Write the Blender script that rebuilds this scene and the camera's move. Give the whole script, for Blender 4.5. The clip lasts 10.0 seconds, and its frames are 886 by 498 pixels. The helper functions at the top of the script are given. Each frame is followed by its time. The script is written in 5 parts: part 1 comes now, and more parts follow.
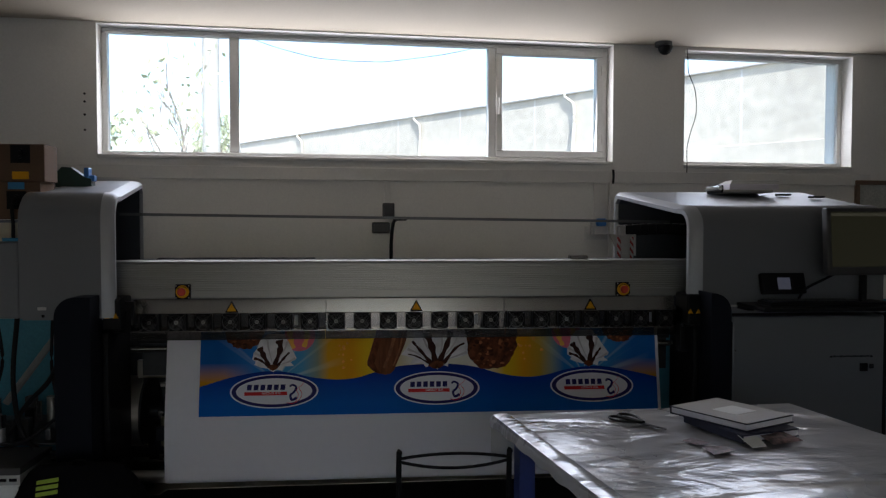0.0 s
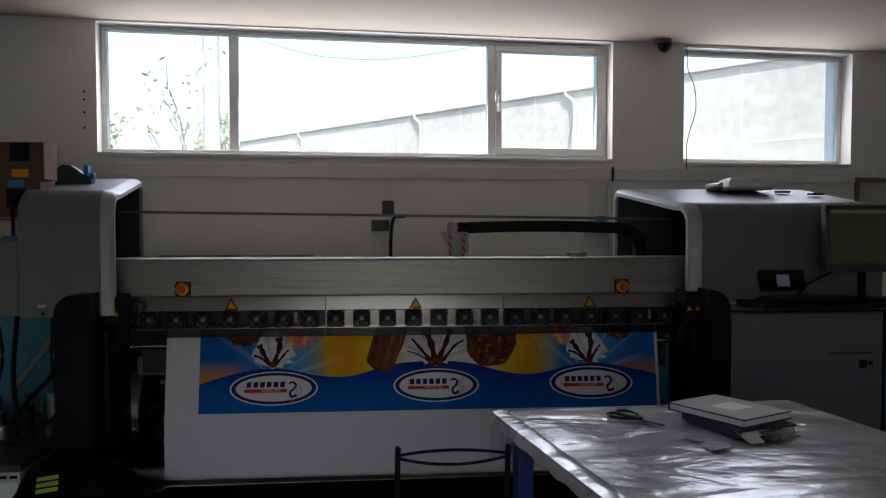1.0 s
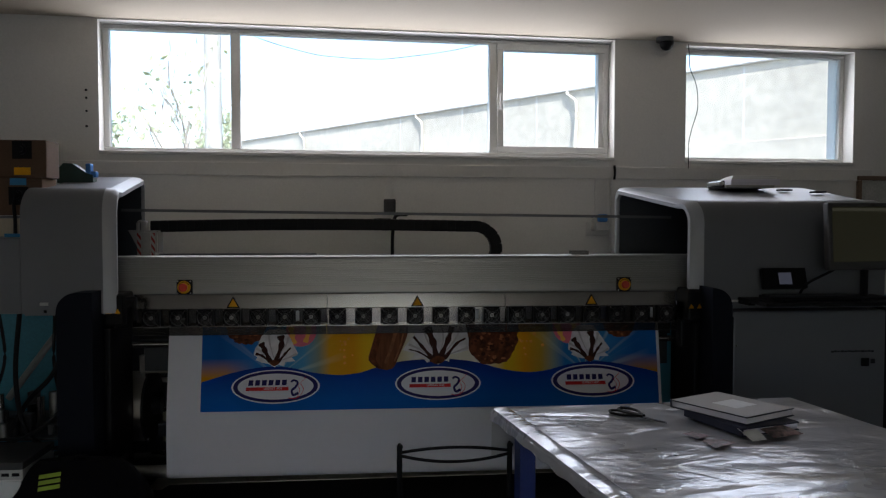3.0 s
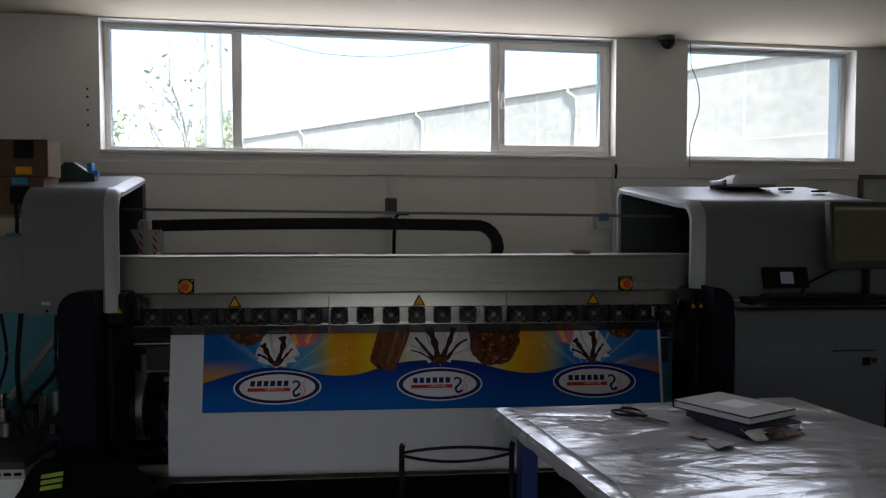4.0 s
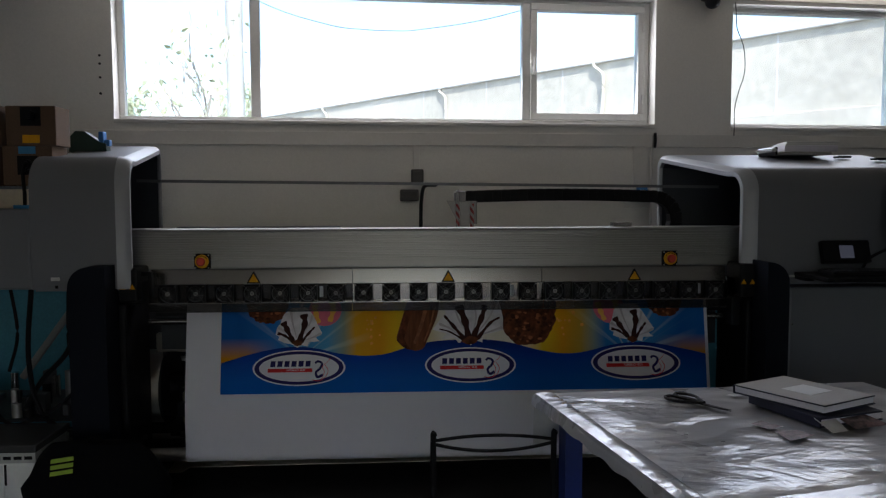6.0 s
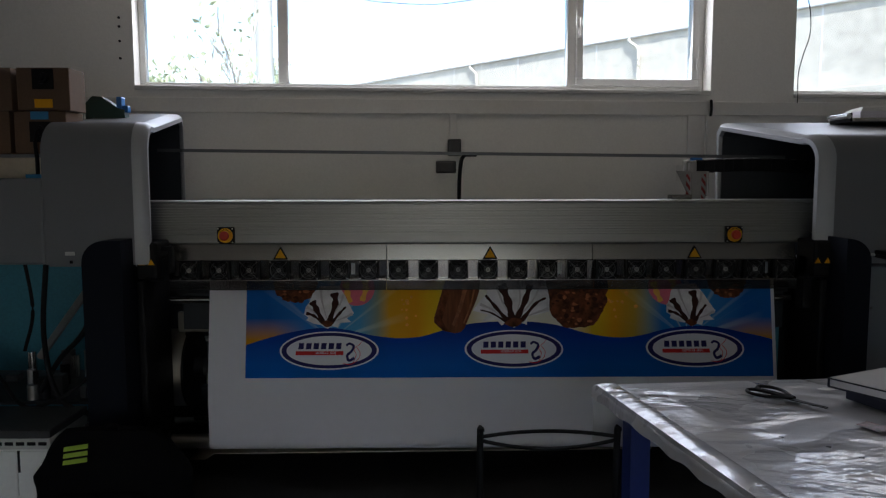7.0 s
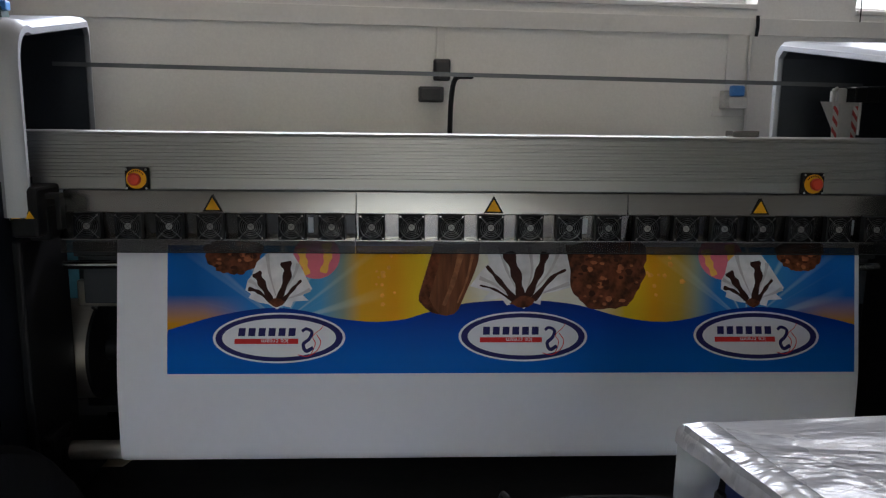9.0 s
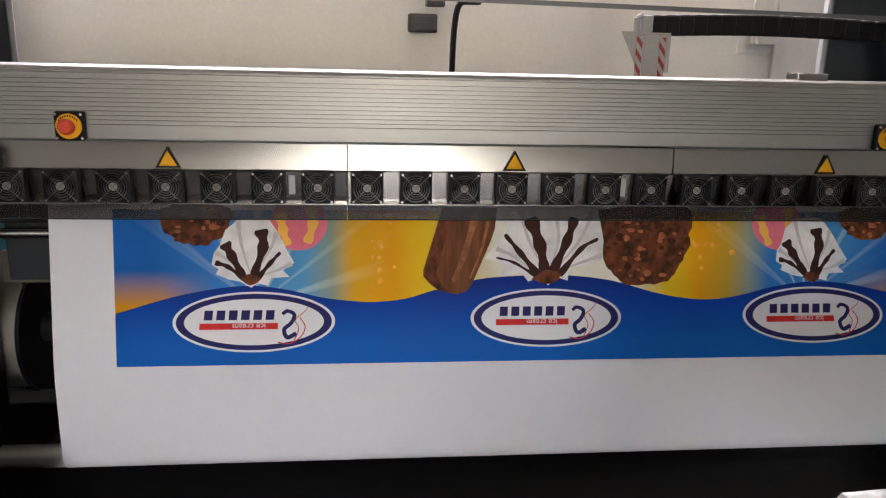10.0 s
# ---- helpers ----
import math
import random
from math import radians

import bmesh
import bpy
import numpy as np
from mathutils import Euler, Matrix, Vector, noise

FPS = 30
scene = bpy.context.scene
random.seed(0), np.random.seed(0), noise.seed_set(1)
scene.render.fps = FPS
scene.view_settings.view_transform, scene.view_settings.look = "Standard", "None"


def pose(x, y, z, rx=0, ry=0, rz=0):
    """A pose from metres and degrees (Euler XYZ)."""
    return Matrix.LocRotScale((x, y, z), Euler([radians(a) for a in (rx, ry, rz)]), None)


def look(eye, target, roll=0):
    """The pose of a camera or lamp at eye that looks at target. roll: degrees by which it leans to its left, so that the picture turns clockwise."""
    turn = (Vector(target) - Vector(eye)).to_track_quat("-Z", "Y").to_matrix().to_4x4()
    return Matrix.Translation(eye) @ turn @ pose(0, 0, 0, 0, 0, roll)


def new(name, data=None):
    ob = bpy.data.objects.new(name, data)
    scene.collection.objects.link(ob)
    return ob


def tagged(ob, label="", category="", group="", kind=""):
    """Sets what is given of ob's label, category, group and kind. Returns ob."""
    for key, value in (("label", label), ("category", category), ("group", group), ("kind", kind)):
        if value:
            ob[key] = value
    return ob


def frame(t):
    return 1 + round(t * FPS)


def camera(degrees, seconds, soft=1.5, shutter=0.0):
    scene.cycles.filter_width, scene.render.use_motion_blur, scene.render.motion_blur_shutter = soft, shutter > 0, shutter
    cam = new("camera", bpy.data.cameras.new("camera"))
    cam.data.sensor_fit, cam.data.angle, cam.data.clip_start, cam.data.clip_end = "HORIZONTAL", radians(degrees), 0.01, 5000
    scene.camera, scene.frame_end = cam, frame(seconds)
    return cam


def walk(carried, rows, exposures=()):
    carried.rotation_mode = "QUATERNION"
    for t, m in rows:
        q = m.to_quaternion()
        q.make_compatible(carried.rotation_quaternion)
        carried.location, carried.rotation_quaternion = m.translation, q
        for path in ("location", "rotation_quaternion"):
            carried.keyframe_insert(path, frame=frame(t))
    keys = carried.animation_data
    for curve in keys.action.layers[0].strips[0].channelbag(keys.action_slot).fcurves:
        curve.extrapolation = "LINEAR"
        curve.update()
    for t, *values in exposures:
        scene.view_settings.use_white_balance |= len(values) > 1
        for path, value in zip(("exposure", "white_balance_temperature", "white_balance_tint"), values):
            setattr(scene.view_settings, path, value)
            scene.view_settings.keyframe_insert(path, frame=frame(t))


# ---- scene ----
cam = camera(60.0, 10.0, soft=1.25)

EXPOSURES = [(0, 1.80, 6150, 13), (7.0, 1.80, 6050, 12), (8.0, 1.95, 5950, 12), (8.5, 2.40, 5950, 11), (9.0, 3.05, 6000, 12), (9.5, 3.68, 6600, 16), (10.0, 4.28, 6600, 17)]
PATH = [
    (0, (-0.190, 0.528, 1.569), (-0.031, 2.521, 1.497), 0.06),
    (0.5, (-0.184, 0.523, 1.565), (-0.027, 2.516, 1.492), -0.04),
    (1, (-0.182, 0.523, 1.565), (-0.025, 2.516, 1.488), -0.00),
    (1.5, (-0.176, 0.523, 1.566), (-0.022, 2.515, 1.486), -0.04),
    (2, (-0.176, 0.525, 1.563), (-0.022, 2.518, 1.484), -0.07),
    (2.5, (-0.178, 0.523, 1.553), (-0.025, 2.516, 1.477), -0.01),
    (4, (-0.190, 0.525, 1.565), (-0.038, 2.518, 1.481), -0.01),
    (4.5, (-0.184, 0.545, 1.557), (-0.040, 2.538, 1.473), -0.04),
    (5, (-0.174, 0.595, 1.549), (-0.048, 2.589, 1.457), -0.12),
    (6.5, (-0.240, 0.934, 1.498), (-0.179, 2.926, 1.331), -0.16),
    (7, (-0.260, 1.106, 1.473), (-0.242, 3.097, 1.281), -0.11),
    (7.5, (-0.280, 1.316, 1.460), (-0.275, 3.304, 1.241), -0.01),
    (8, (-0.296, 1.526, 1.456), (-0.251, 3.509, 1.197), 0.20),
    (8.5, (-0.324, 1.766, 1.450), (-0.239, 3.741, 1.146), 0.52),
    (9, (-0.310, 2.020, 1.419), (-0.219, 3.988, 1.076), 0.67),
    (9.5, (-0.355, 2.271, 1.430), (-0.219, 4.221, 1.009), 1.02),
    (10, (-0.447, 2.523, 1.427), (-0.244, 4.446, 0.917), 1.48),
]
walk(cam, [(t, look(eye, target, roll)) for t, eye, target, roll in PATH], EXPOSURES)

# the room stands a little askew to the printer: turned about a point on its window wall
ROOM = Matrix.Translation((0, 6.0214, 0)) @ Matrix.Rotation(math.atan(0.09333), 4, "Z") @ Matrix.Translation((0, -6.07, 0))

# ---- world, sun, area lamps in the openings ----
SUN_EL, SUN_AZ = 44.0, 169.0
world = bpy.data.worlds.new("world")
scene.world = world
world.use_nodes = True
wn = world.node_tree.nodes
sky = wn.new("ShaderNodeTexSky")
sky.sky_type, sky.sun_disc = "NISHITA", False
sky.sun_elevation, sky.sun_rotation = radians(SUN_EL), radians(SUN_AZ)
world.node_tree.links.new(sky.outputs[0], wn["Background"].inputs[0])
wn["Background"].inputs[1].default_value = 0.15

sun = new("sun", bpy.data.lights.new("sun", "SUN"))
sun.data.energy, sun.data.angle, sun.data.color = 2.6, radians(0.5), (1.0, 0.95, 0.87)
az, el = radians(SUN_AZ), radians(SUN_EL)
sun.matrix_world = look((math.sin(az) * 20, math.cos(az) * 20, 30), (math.sin(az) * 20 - math.sin(az) * math.cos(el), math.cos(az) * 20 - math.cos(az) * math.cos(el), 30 - math.sin(el)))


def opening_fill(x0, x1, y, z0, z1, toward, watts, colour):
    lamp = new("opening_fill", bpy.data.lights.new("opening_fill", "AREA"))
    lamp.data.shape, lamp.data.size, lamp.data.size_y = "RECTANGLE", x1 - x0, z1 - z0
    lamp.data.energy, lamp.data.color = watts, colour
    mid = ((x0 + x1) / 2, y, (z0 + z1) / 2)
    lamp.matrix_world = ROOM @ look(mid, (mid[0], y + toward, mid[2] - 0.12))
    return lamp


opening_fill(-2.0, 1.45, 6.19, 2.08, 2.82, -1, 10.0, (0.98, 0.96, 0.97))
opening_fill(2.2, 3.42, 6.19, 2.05, 2.81, -1, 3.0, (0.98, 0.96, 0.97))
# added fill lamp in the unseen south opening, behind the camera
opening_fill(-2.05, -0.05, -2.98, 0.05, 2.1, 1, 0.5, (1.0, 0.95, 0.95))


# ---- materials ----
def mat(name, colour, rough=0.5, metal=0.0, var=0.15, scale=3.0, fine=60.0, bump=0.0, stretch=(1, 1, 1), coat=0.0, dirt=0.0, spec=0.5):
    m = bpy.data.materials.new(name)
    m.use_nodes = True
    nt = m.node_tree
    n, l = nt.nodes, nt.links
    b = n["Principled BSDF"]
    b.inputs["Metallic"].default_value = metal
    b.inputs["Coat Weight"].default_value = coat
    b.inputs["Specular IOR Level"].default_value = spec
    co = n.new("ShaderNodeTexCoord")
    mp = n.new("ShaderNodeMapping")
    mp.inputs["Scale"].default_value = stretch
    l.new(co.outputs["Object"], mp.inputs[0])
    big, small = n.new("ShaderNodeTexNoise"), n.new("ShaderNodeTexNoise")
    big.inputs["Scale"].default_value, small.inputs["Scale"].default_value = scale, fine
    big.inputs["Detail"].default_value = small.inputs["Detail"].default_value = 4
    l.new(mp.outputs[0], big.inputs[0]), l.new(mp.outputs[0], small.inputs[0])
    add = n.new("ShaderNodeMath")
    add.operation = "ADD"
    l.new(big.outputs[0], add.inputs[0]), l.new(small.outputs[0], add.inputs[1])
    ramp = n.new("ShaderNodeMapRange")
    ramp.inputs["From Min"].default_value, ramp.inputs["From Max"].default_value = 0.7, 1.3
    l.new(add.outputs[0], ramp.inputs[0])
    mix = n.new("ShaderNodeMix")
    mix.data_type = "RGBA"
    c = Vector(colour)
    mix.inputs[6].default_value = (*(c * (1 - var)), 1)
    mix.inputs[7].default_value = (*[min(1, v * (1 + 0.6 * var)) for v in c], 1)
    l.new(ramp.outputs[0], mix.inputs[0])
    out = mix.outputs[2]
    if dirt:
        spots = n.new("ShaderNodeTexNoise")
        spots.inputs["Scale"].default_value, spots.inputs["Detail"].default_value, spots.inputs["Roughness"].default_value = scale * 1.7, 8, 0.7
        l.new(co.outputs["Object"], spots.inputs[0])
        cut = n.new("ShaderNodeMapRange")
        cut.inputs["From Min"].default_value, cut.inputs["From Max"].default_value, cut.inputs["To Max"].default_value = 0.55, 0.75, dirt
        l.new(spots.outputs[0], cut.inputs[0])
        mud = n.new("ShaderNodeMix")
        mud.data_type = "RGBA"
        mud.inputs[7].default_value = (*(c * 0.45), 1)
        l.new(out, mud.inputs[6]), l.new(cut.outputs[0], mud.inputs[0])
        out = mud.outputs[2]
    l.new(out, b.inputs["Base Color"])
    rr = n.new("ShaderNodeMapRange")
    rr.inputs["To Min"].default_value, rr.inputs["To Max"].default_value = max(0.02, rough - 0.1), min(1, rough + 0.1)
    l.new(big.outputs[0], rr.inputs[0]), l.new(rr.outputs[0], b.inputs["Roughness"])
    if bump:
        bp = n.new("ShaderNodeBump")
        bp.inputs["Strength"].default_value, bp.inputs["Distance"].default_value = bump, 0.01
        l.new(add.outputs[0], bp.inputs["Height"]), l.new(bp.outputs[0], b.inputs["Normal"])
    return m


def glow(name, colour, strength):
    m = bpy.data.materials.new(name)
    m.use_nodes = True
    b = m.node_tree.nodes["Principled BSDF"]
    b.inputs["Base Color"].default_value = (0.02, 0.02, 0.02, 1)
    b.inputs["Emission Color"].default_value, b.inputs["Emission Strength"].default_value = (*colour, 1), strength
    return m


def glass(name):
    m = bpy.data.materials.new(name)
    m.use_nodes = True
    n, l = m.node_tree.nodes, m.node_tree.links
    n.remove(n["Principled BSDF"])
    tr, gl, dust, fr = n.new("ShaderNodeBsdfTransparent"), n.new("ShaderNodeBsdfGlossy"), n.new("ShaderNodeBsdfDiffuse"), n.new("ShaderNodeFresnel")
    gl.inputs["Roughness"].default_value = 0.02
    tr.inputs[0].default_value = (0.95, 0.97, 0.96, 1)
    dust.inputs[0].default_value = (0.86, 0.85, 0.81, 1)
    noise_t = n.new("ShaderNodeTexNoise")
    noise_t.inputs["Scale"].default_value, noise_t.inputs["Detail"].default_value = 2.5, 6
    amount = n.new("ShaderNodeMapRange")
    amount.inputs["From Min"].default_value, amount.inputs["From Max"].default_value, amount.inputs["To Min"].default_value, amount.inputs["To Max"].default_value = 0.35, 0.8, 0.0, 0.14
    l.new(noise_t.outputs[0], amount.inputs[0])
    a, b = n.new("ShaderNodeMixShader"), n.new("ShaderNodeMixShader")
    l.new(fr.outputs[0], a.inputs[0]), l.new(tr.outputs[0], a.inputs[1]), l.new(gl.outputs[0], a.inputs[2])
    l.new(amount.outputs[0], b.inputs[0]), l.new(a.outputs[0], b.inputs[1]), l.new(dust.outputs[0], b.inputs[2])
    l.new(b.outputs[0], n["Material Output"].inputs[0])
    return m


WALL = mat("wall_paint", (0.80, 0.79, 0.755), 0.75, var=0.06, scale=1.2, fine=90, bump=0.06, dirt=0.12)
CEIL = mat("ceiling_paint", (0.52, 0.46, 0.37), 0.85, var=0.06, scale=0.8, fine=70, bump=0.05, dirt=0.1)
TEAL = mat("teal_paint", (0.04, 0.20, 0.28), 0.45, var=0.15, dirt=0.2)
FLOOR = mat("dark_floor", (0.022, 0.020, 0.019), 0.6, var=0.35, scale=2, fine=30, bump=0.05, dirt=0.4)
PVC = mat("window_pvc", (0.72, 0.71, 0.68), 0.35, var=0.05, dirt=0.15)
GLASS = glass("dusty_glass")
GREY = mat("printer_grey_plastic", (0.150, 0.158, 0.173), 0.45, var=0.06, scale=2, fine=220, bump=0.02)
SILVER = mat("silver_rim", (0.33, 0.345, 0.37), 0.42, 0.1, var=0.05, fine=200)
DARK = mat("dark_panel", (0.022, 0.025, 0.029), 0.45, var=0.1, spec=0.25)
BLACK = mat("black_plastic", (0.010, 0.010, 0.011), 0.5, var=0.2, fine=150, bump=0.02, spec=0.12)
NAVYBLACK = mat("powder_coated_post", (0.010, 0.012, 0.018), 0.55, var=0.15, fine=200, bump=0.02, spec=0.06)
ALU = mat("ribbed_aluminium", (0.27, 0.266, 0.258), 0.42, 0.7, var=0.06, scale=2, fine=40, stretch=(0.2, 3, 3))
STEEL = mat("brushed_steel", (0.25, 0.237, 0.22), 0.23, 1.0, var=0.10, scale=2.0, fine=50, stretch=(0.12, 6, 6))
CHROME = mat("chrome_bar", (0.70, 0.69, 0.66), 0.22, 1.0, var=0.08)
VINYL = mat("white_banner_vinyl", (0.64, 0.63, 0.68), 0.6, var=0.02, scale=1.5, fine=30, spec=0.3)
RED = mat("red_button", (0.62, 0.05, 0.02), 0.3, var=0.08)
YELLOW = mat("yellow_plate", (0.74, 0.36, 0.008), 0.5, var=0.06, spec=0.15)
INKBLACK = mat("black_print", (0.015, 0.013, 0.011), 0.6, var=0.05, spec=0.1)
WHITE = mat("white_paper", (0.80, 0.80, 0.78), 0.6, var=0.04)
CARD = mat("cardboard", (0.12, 0.072, 0.042), 0.85, var=0.15, scale=4, fine=120, bump=0.05)
BLUEPAINT = mat("blue_paint", (0.015, 0.03, 0.16), 0.35, var=0.12)
COVERBOOK = mat("grey_book_cover", (0.42, 0.40, 0.37), 0.5, var=0.08, fine=150)
NAVY = mat("navy_cloth", (0.012, 0.015, 0.04), 0.6, var=0.1)
CLOTHBLACK = mat("black_cloth", (0.005, 0.005, 0.006), 0.95, var=0.3, scale=10, fine=200, bump=0.2, spec=0.1)
NEON = mat("neon_stripe", (0.36, 0.50, 0.05), 0.6, var=0.06)
PAGES = mat("page_edges", (0.78, 0.76, 0.82), 0.8, var=0.12, scale=3, fine=400, stretch=(1, 1, 30))
LGREY = mat("light_grey_plastic", (0.50, 0.50, 0.48), 0.5, var=0.1)
DGREY = mat("dark_grey_plastic", (0.05, 0.05, 0.052), 0.5, var=0.1)
BEIGE = mat("cream_board", (0.60, 0.52, 0.40), 0.5, var=0.1, dirt=0.3)


# ---- mesh helpers ----
ORIGIN = {}
# the setting and what hangs on its walls, built square and then turned with the room
OF_ROOM = {"wall_north", "wall_south", "wall_west", "wall_east", "ceiling", "floor", "wall_panel", "window_1", "window_2", "cable_trunking", "conduit",
           "wall_socket", "wall_plate", "wall_cable", "window_cable", "dome_camera", "wall_plug", "picture_frame"}


def thing(name, at, label, category, group="", kind=""):
    ob = tagged(new(name), label, category, group, kind)
    ob.location = at
    if name in OF_ROOM:
        ob.matrix_basis = ROOM @ Matrix.Translation(at)
    ORIGIN[ob] = Vector(at)
    return ob


def finish(bm, name, material, smooth=False, angle=35):
    bmesh.ops.recalc_face_normals(bm, faces=bm.faces)
    me = bpy.data.meshes.new(name)
    bm.to_mesh(me)
    bm.free()
    me.materials.append(material)
    if smooth:
        me.shade_smooth()
        me.set_sharp_from_angle(angle=radians(angle))
    return me


def part(name, bm, material, parent, label="", smooth=False):
    origin = ORIGIN[parent]
    bmesh.ops.translate(bm, verts=bm.verts, vec=-origin)
    ob = new(name, finish(bm, name, material, smooth))
    ob.parent = parent
    ORIGIN[ob] = origin
    return tagged(ob, label)


def solid(name, bm, material, label, category, group="", kind="", smooth=False):
    xs = [v.co for v in bm.verts]
    lo = Vector((min(c.x for c in xs), min(c.y for c in xs), min(c.z for c in xs)))
    hi = Vector((max(c.x for c in xs), max(c.y for c in xs), 0))
    at = Vector(((lo.x + hi.x) / 2, (lo.y + hi.y) / 2, lo.z))
    bmesh.ops.translate(bm, verts=bm.verts, vec=-at)
    ob = new(name, finish(bm, name, material, smooth))
    ob.location = at
    if name in OF_ROOM:
        ob.matrix_basis = ROOM @ Matrix.Translation(at)
    ORIGIN[ob] = at
    return tagged(ob, label, category, group, kind)


def box(bm, x0, x1, y0, y1, z0, z1, bevel=0.0, seg=2, turn=0.0):
    v = bmesh.ops.create_cube(bm, size=1.0)["verts"]
    bmesh.ops.scale(bm, verts=v, vec=(x1 - x0, y1 - y0, z1 - z0))
    mid = Vector(((x0 + x1) / 2, (y0 + y1) / 2, (z0 + z1) / 2))
    if bevel:
        e = list({e for w in v for e in w.link_edges})
        r = bmesh.ops.bevel(bm, geom=e, offset=bevel, segments=seg, affect="EDGES", profile=0.5)
        v = list({w for f in r["faces"] for w in f.verts} | {w for w in v if w.is_valid})
    if turn:
        bmesh.ops.rotate(bm, verts=v, cent=(0, 0, 0), matrix=Matrix.Rotation(radians(turn), 3, "Z"))
    bmesh.ops.translate(bm, verts=v, vec=mid)
    return v


def boxed(*a, **k):
    bm = bmesh.new()
    box(bm, *a, **k)
    return bm


def cyl(bm, p0, p1, r, seg=20, r2=None):
    p0, p1 = Vector(p0), Vector(p1)
    d = p1 - p0
    m = Matrix.Translation((p0 + p1) / 2) @ d.to_track_quat("Z", "Y").to_matrix().to_4x4()
    return bmesh.ops.create_cone(bm, cap_ends=True, segments=seg, radius1=r, radius2=r if r2 is None else r2, depth=d.length, matrix=m)["verts"]


def cyled(*a, **k):
    bm = bmesh.new()
    cyl(bm, *a, **k)
    return bm


def prism(bm, outline, x0, x1):
    """An outline in (y, z), drawn out along x."""
    a = [bm.verts.new((x0, y, z)) for y, z in outline]
    b = [bm.verts.new((x1, y, z)) for y, z in outline]
    n = len(outline)
    for i in range(n):
        bm.faces.new((a[i], a[(i + 1) % n], b[(i + 1) % n], b[i]))
    bm.faces.new(a), bm.faces.new(b[::-1])
    return a + b


def prismed(*a):
    bm = bmesh.new()
    prism(bm, *a)
    return bm


def smooth_line(points, steps=8):
    p = [Vector(q) for q in points]
    p = [2 * p[0] - p[1], *p, 2 * p[-1] - p[-2]]
    out = []
    for i in range(1, len(p) - 2):
        for k in range(steps):
            t = k / steps
            out.append(0.5 * (2 * p[i] + (p[i + 1] - p[i - 1]) * t + (2 * p[i - 1] - 5 * p[i] + 4 * p[i + 1] - p[i + 2]) * t * t + (3 * p[i] - p[i - 1] - 3 * p[i + 1] + p[i + 2]) * t ** 3))
    return [*out, p[-2]]


def tube(bm, points, r, seg=8, steps=8):
    line = smooth_line(points, steps)
    rings = []
    for i, c in enumerate(line):
        d = (line[min(i + 1, len(line) - 1)] - line[max(i - 1, 0)]).normalized()
        q = d.to_track_quat("Z", "Y")
        rings.append([bm.verts.new(c + q @ Vector((r * math.cos(2 * math.pi * k / seg), r * math.sin(2 * math.pi * k / seg), 0))) for k in range(seg)])
    for a, b in zip(rings, rings[1:]):
        for k in range(seg):
            bm.faces.new((a[k], a[(k + 1) % seg], b[(k + 1) % seg], b[k]))
    bm.faces.new(rings[0][::-1]), bm.faces.new(rings[-1])


def tubed(*a, **k):
    bm = bmesh.new()
    tube(bm, *a, **k)
    return bm


def plate(points, thick):
    """A flat piece of that outline, of that thickness, with its sides."""
    bm = bmesh.new()
    p = [Vector(q) for q in points]
    nrm = (p[1] - p[0]).cross(p[2] - p[0]).normalized() * thick
    a, b = [bm.verts.new(q) for q in p], [bm.verts.new(q + nrm) for q in p]
    bm.faces.new(a[::-1]), bm.faces.new(b)
    for i in range(len(p)):
        bm.faces.new((a[i], a[(i + 1) % len(p)], b[(i + 1) % len(p)], b[i]))
    return bm


def shared(name, mesh, parent, at, label=""):
    """One more object on a mesh, under a thing or a part, at a place in the world."""
    ob = new(name, mesh)
    ob.parent = parent
    ob.location = Vector(at) - ORIGIN[parent]
    ORIGIN[ob] = Vector(at)
    return tagged(ob, label)


# ---- the room ----
X0, X1, Y0, Y1, H = -4.4, 5.6, -3.0, 6.07, 2.892
WINDOWS = ((-2.085, 1.538, 2.012, 2.882), (2.108, 3.530, 1.998, 2.866))


def wall_with_holes(name, x0, x1, y0, y1, z1, holes, label):
    bm = bmesh.new()
    xs = sorted({x0, x1, *[v for h in holes for v in h[:2]]})
    for a, b in zip(xs, xs[1:]):
        h = [h for h in holes if h[0] <= a and b <= h[1]]
        if not h:
            box(bm, a, b, y0, y1, 0, z1)
        else:
            if h[0][2] > 0:
                box(bm, a, b, y0, y1, 0, h[0][2])
            box(bm, a, b, y0, y1, h[0][3], z1)
    bmesh.ops.remove_doubles(bm, verts=bm.verts, dist=0.0001)
    return solid(name, bm, WALL, label, "wall", kind="structure")


wall_with_holes("wall_north", X0, X1, Y1, Y1 + 0.32, H + 0.2, WINDOWS, "off-white painted wall with two wide high windows")
# the south opening is unseen, added to light the printer's front
wall_with_holes("wall_south", X0, X1, Y0 - 0.3, Y0, H + 0.2, ((-2.1, 0.0, 0.0, 2.15),), "off-white painted wall with an opening added to let in light")
for side, (a, b) in (("west", (X0 - 0.3, X0)), ("east", (X1, X1 + 0.3))):
    solid(f"wall_{side}", boxed(a, b, Y0 - 0.3, Y1 + 0.32, 0, H + 0.2), WALL, "off-white painted side wall", "wall", kind="structure")
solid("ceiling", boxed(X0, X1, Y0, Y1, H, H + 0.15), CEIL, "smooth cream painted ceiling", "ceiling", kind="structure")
solid("floor", boxed(X0, X1, Y0, Y1, -0.15, 0), FLOOR, "dark worn workshop floor", "floor", kind="structure")
solid("wall_panel", boxed(X0, X1, Y1 - 0.012, Y1 - 0.001, 0.002, 0.95, 0.003), TEAL, "teal painted lower band of the wall", "wall panel", kind="structure")


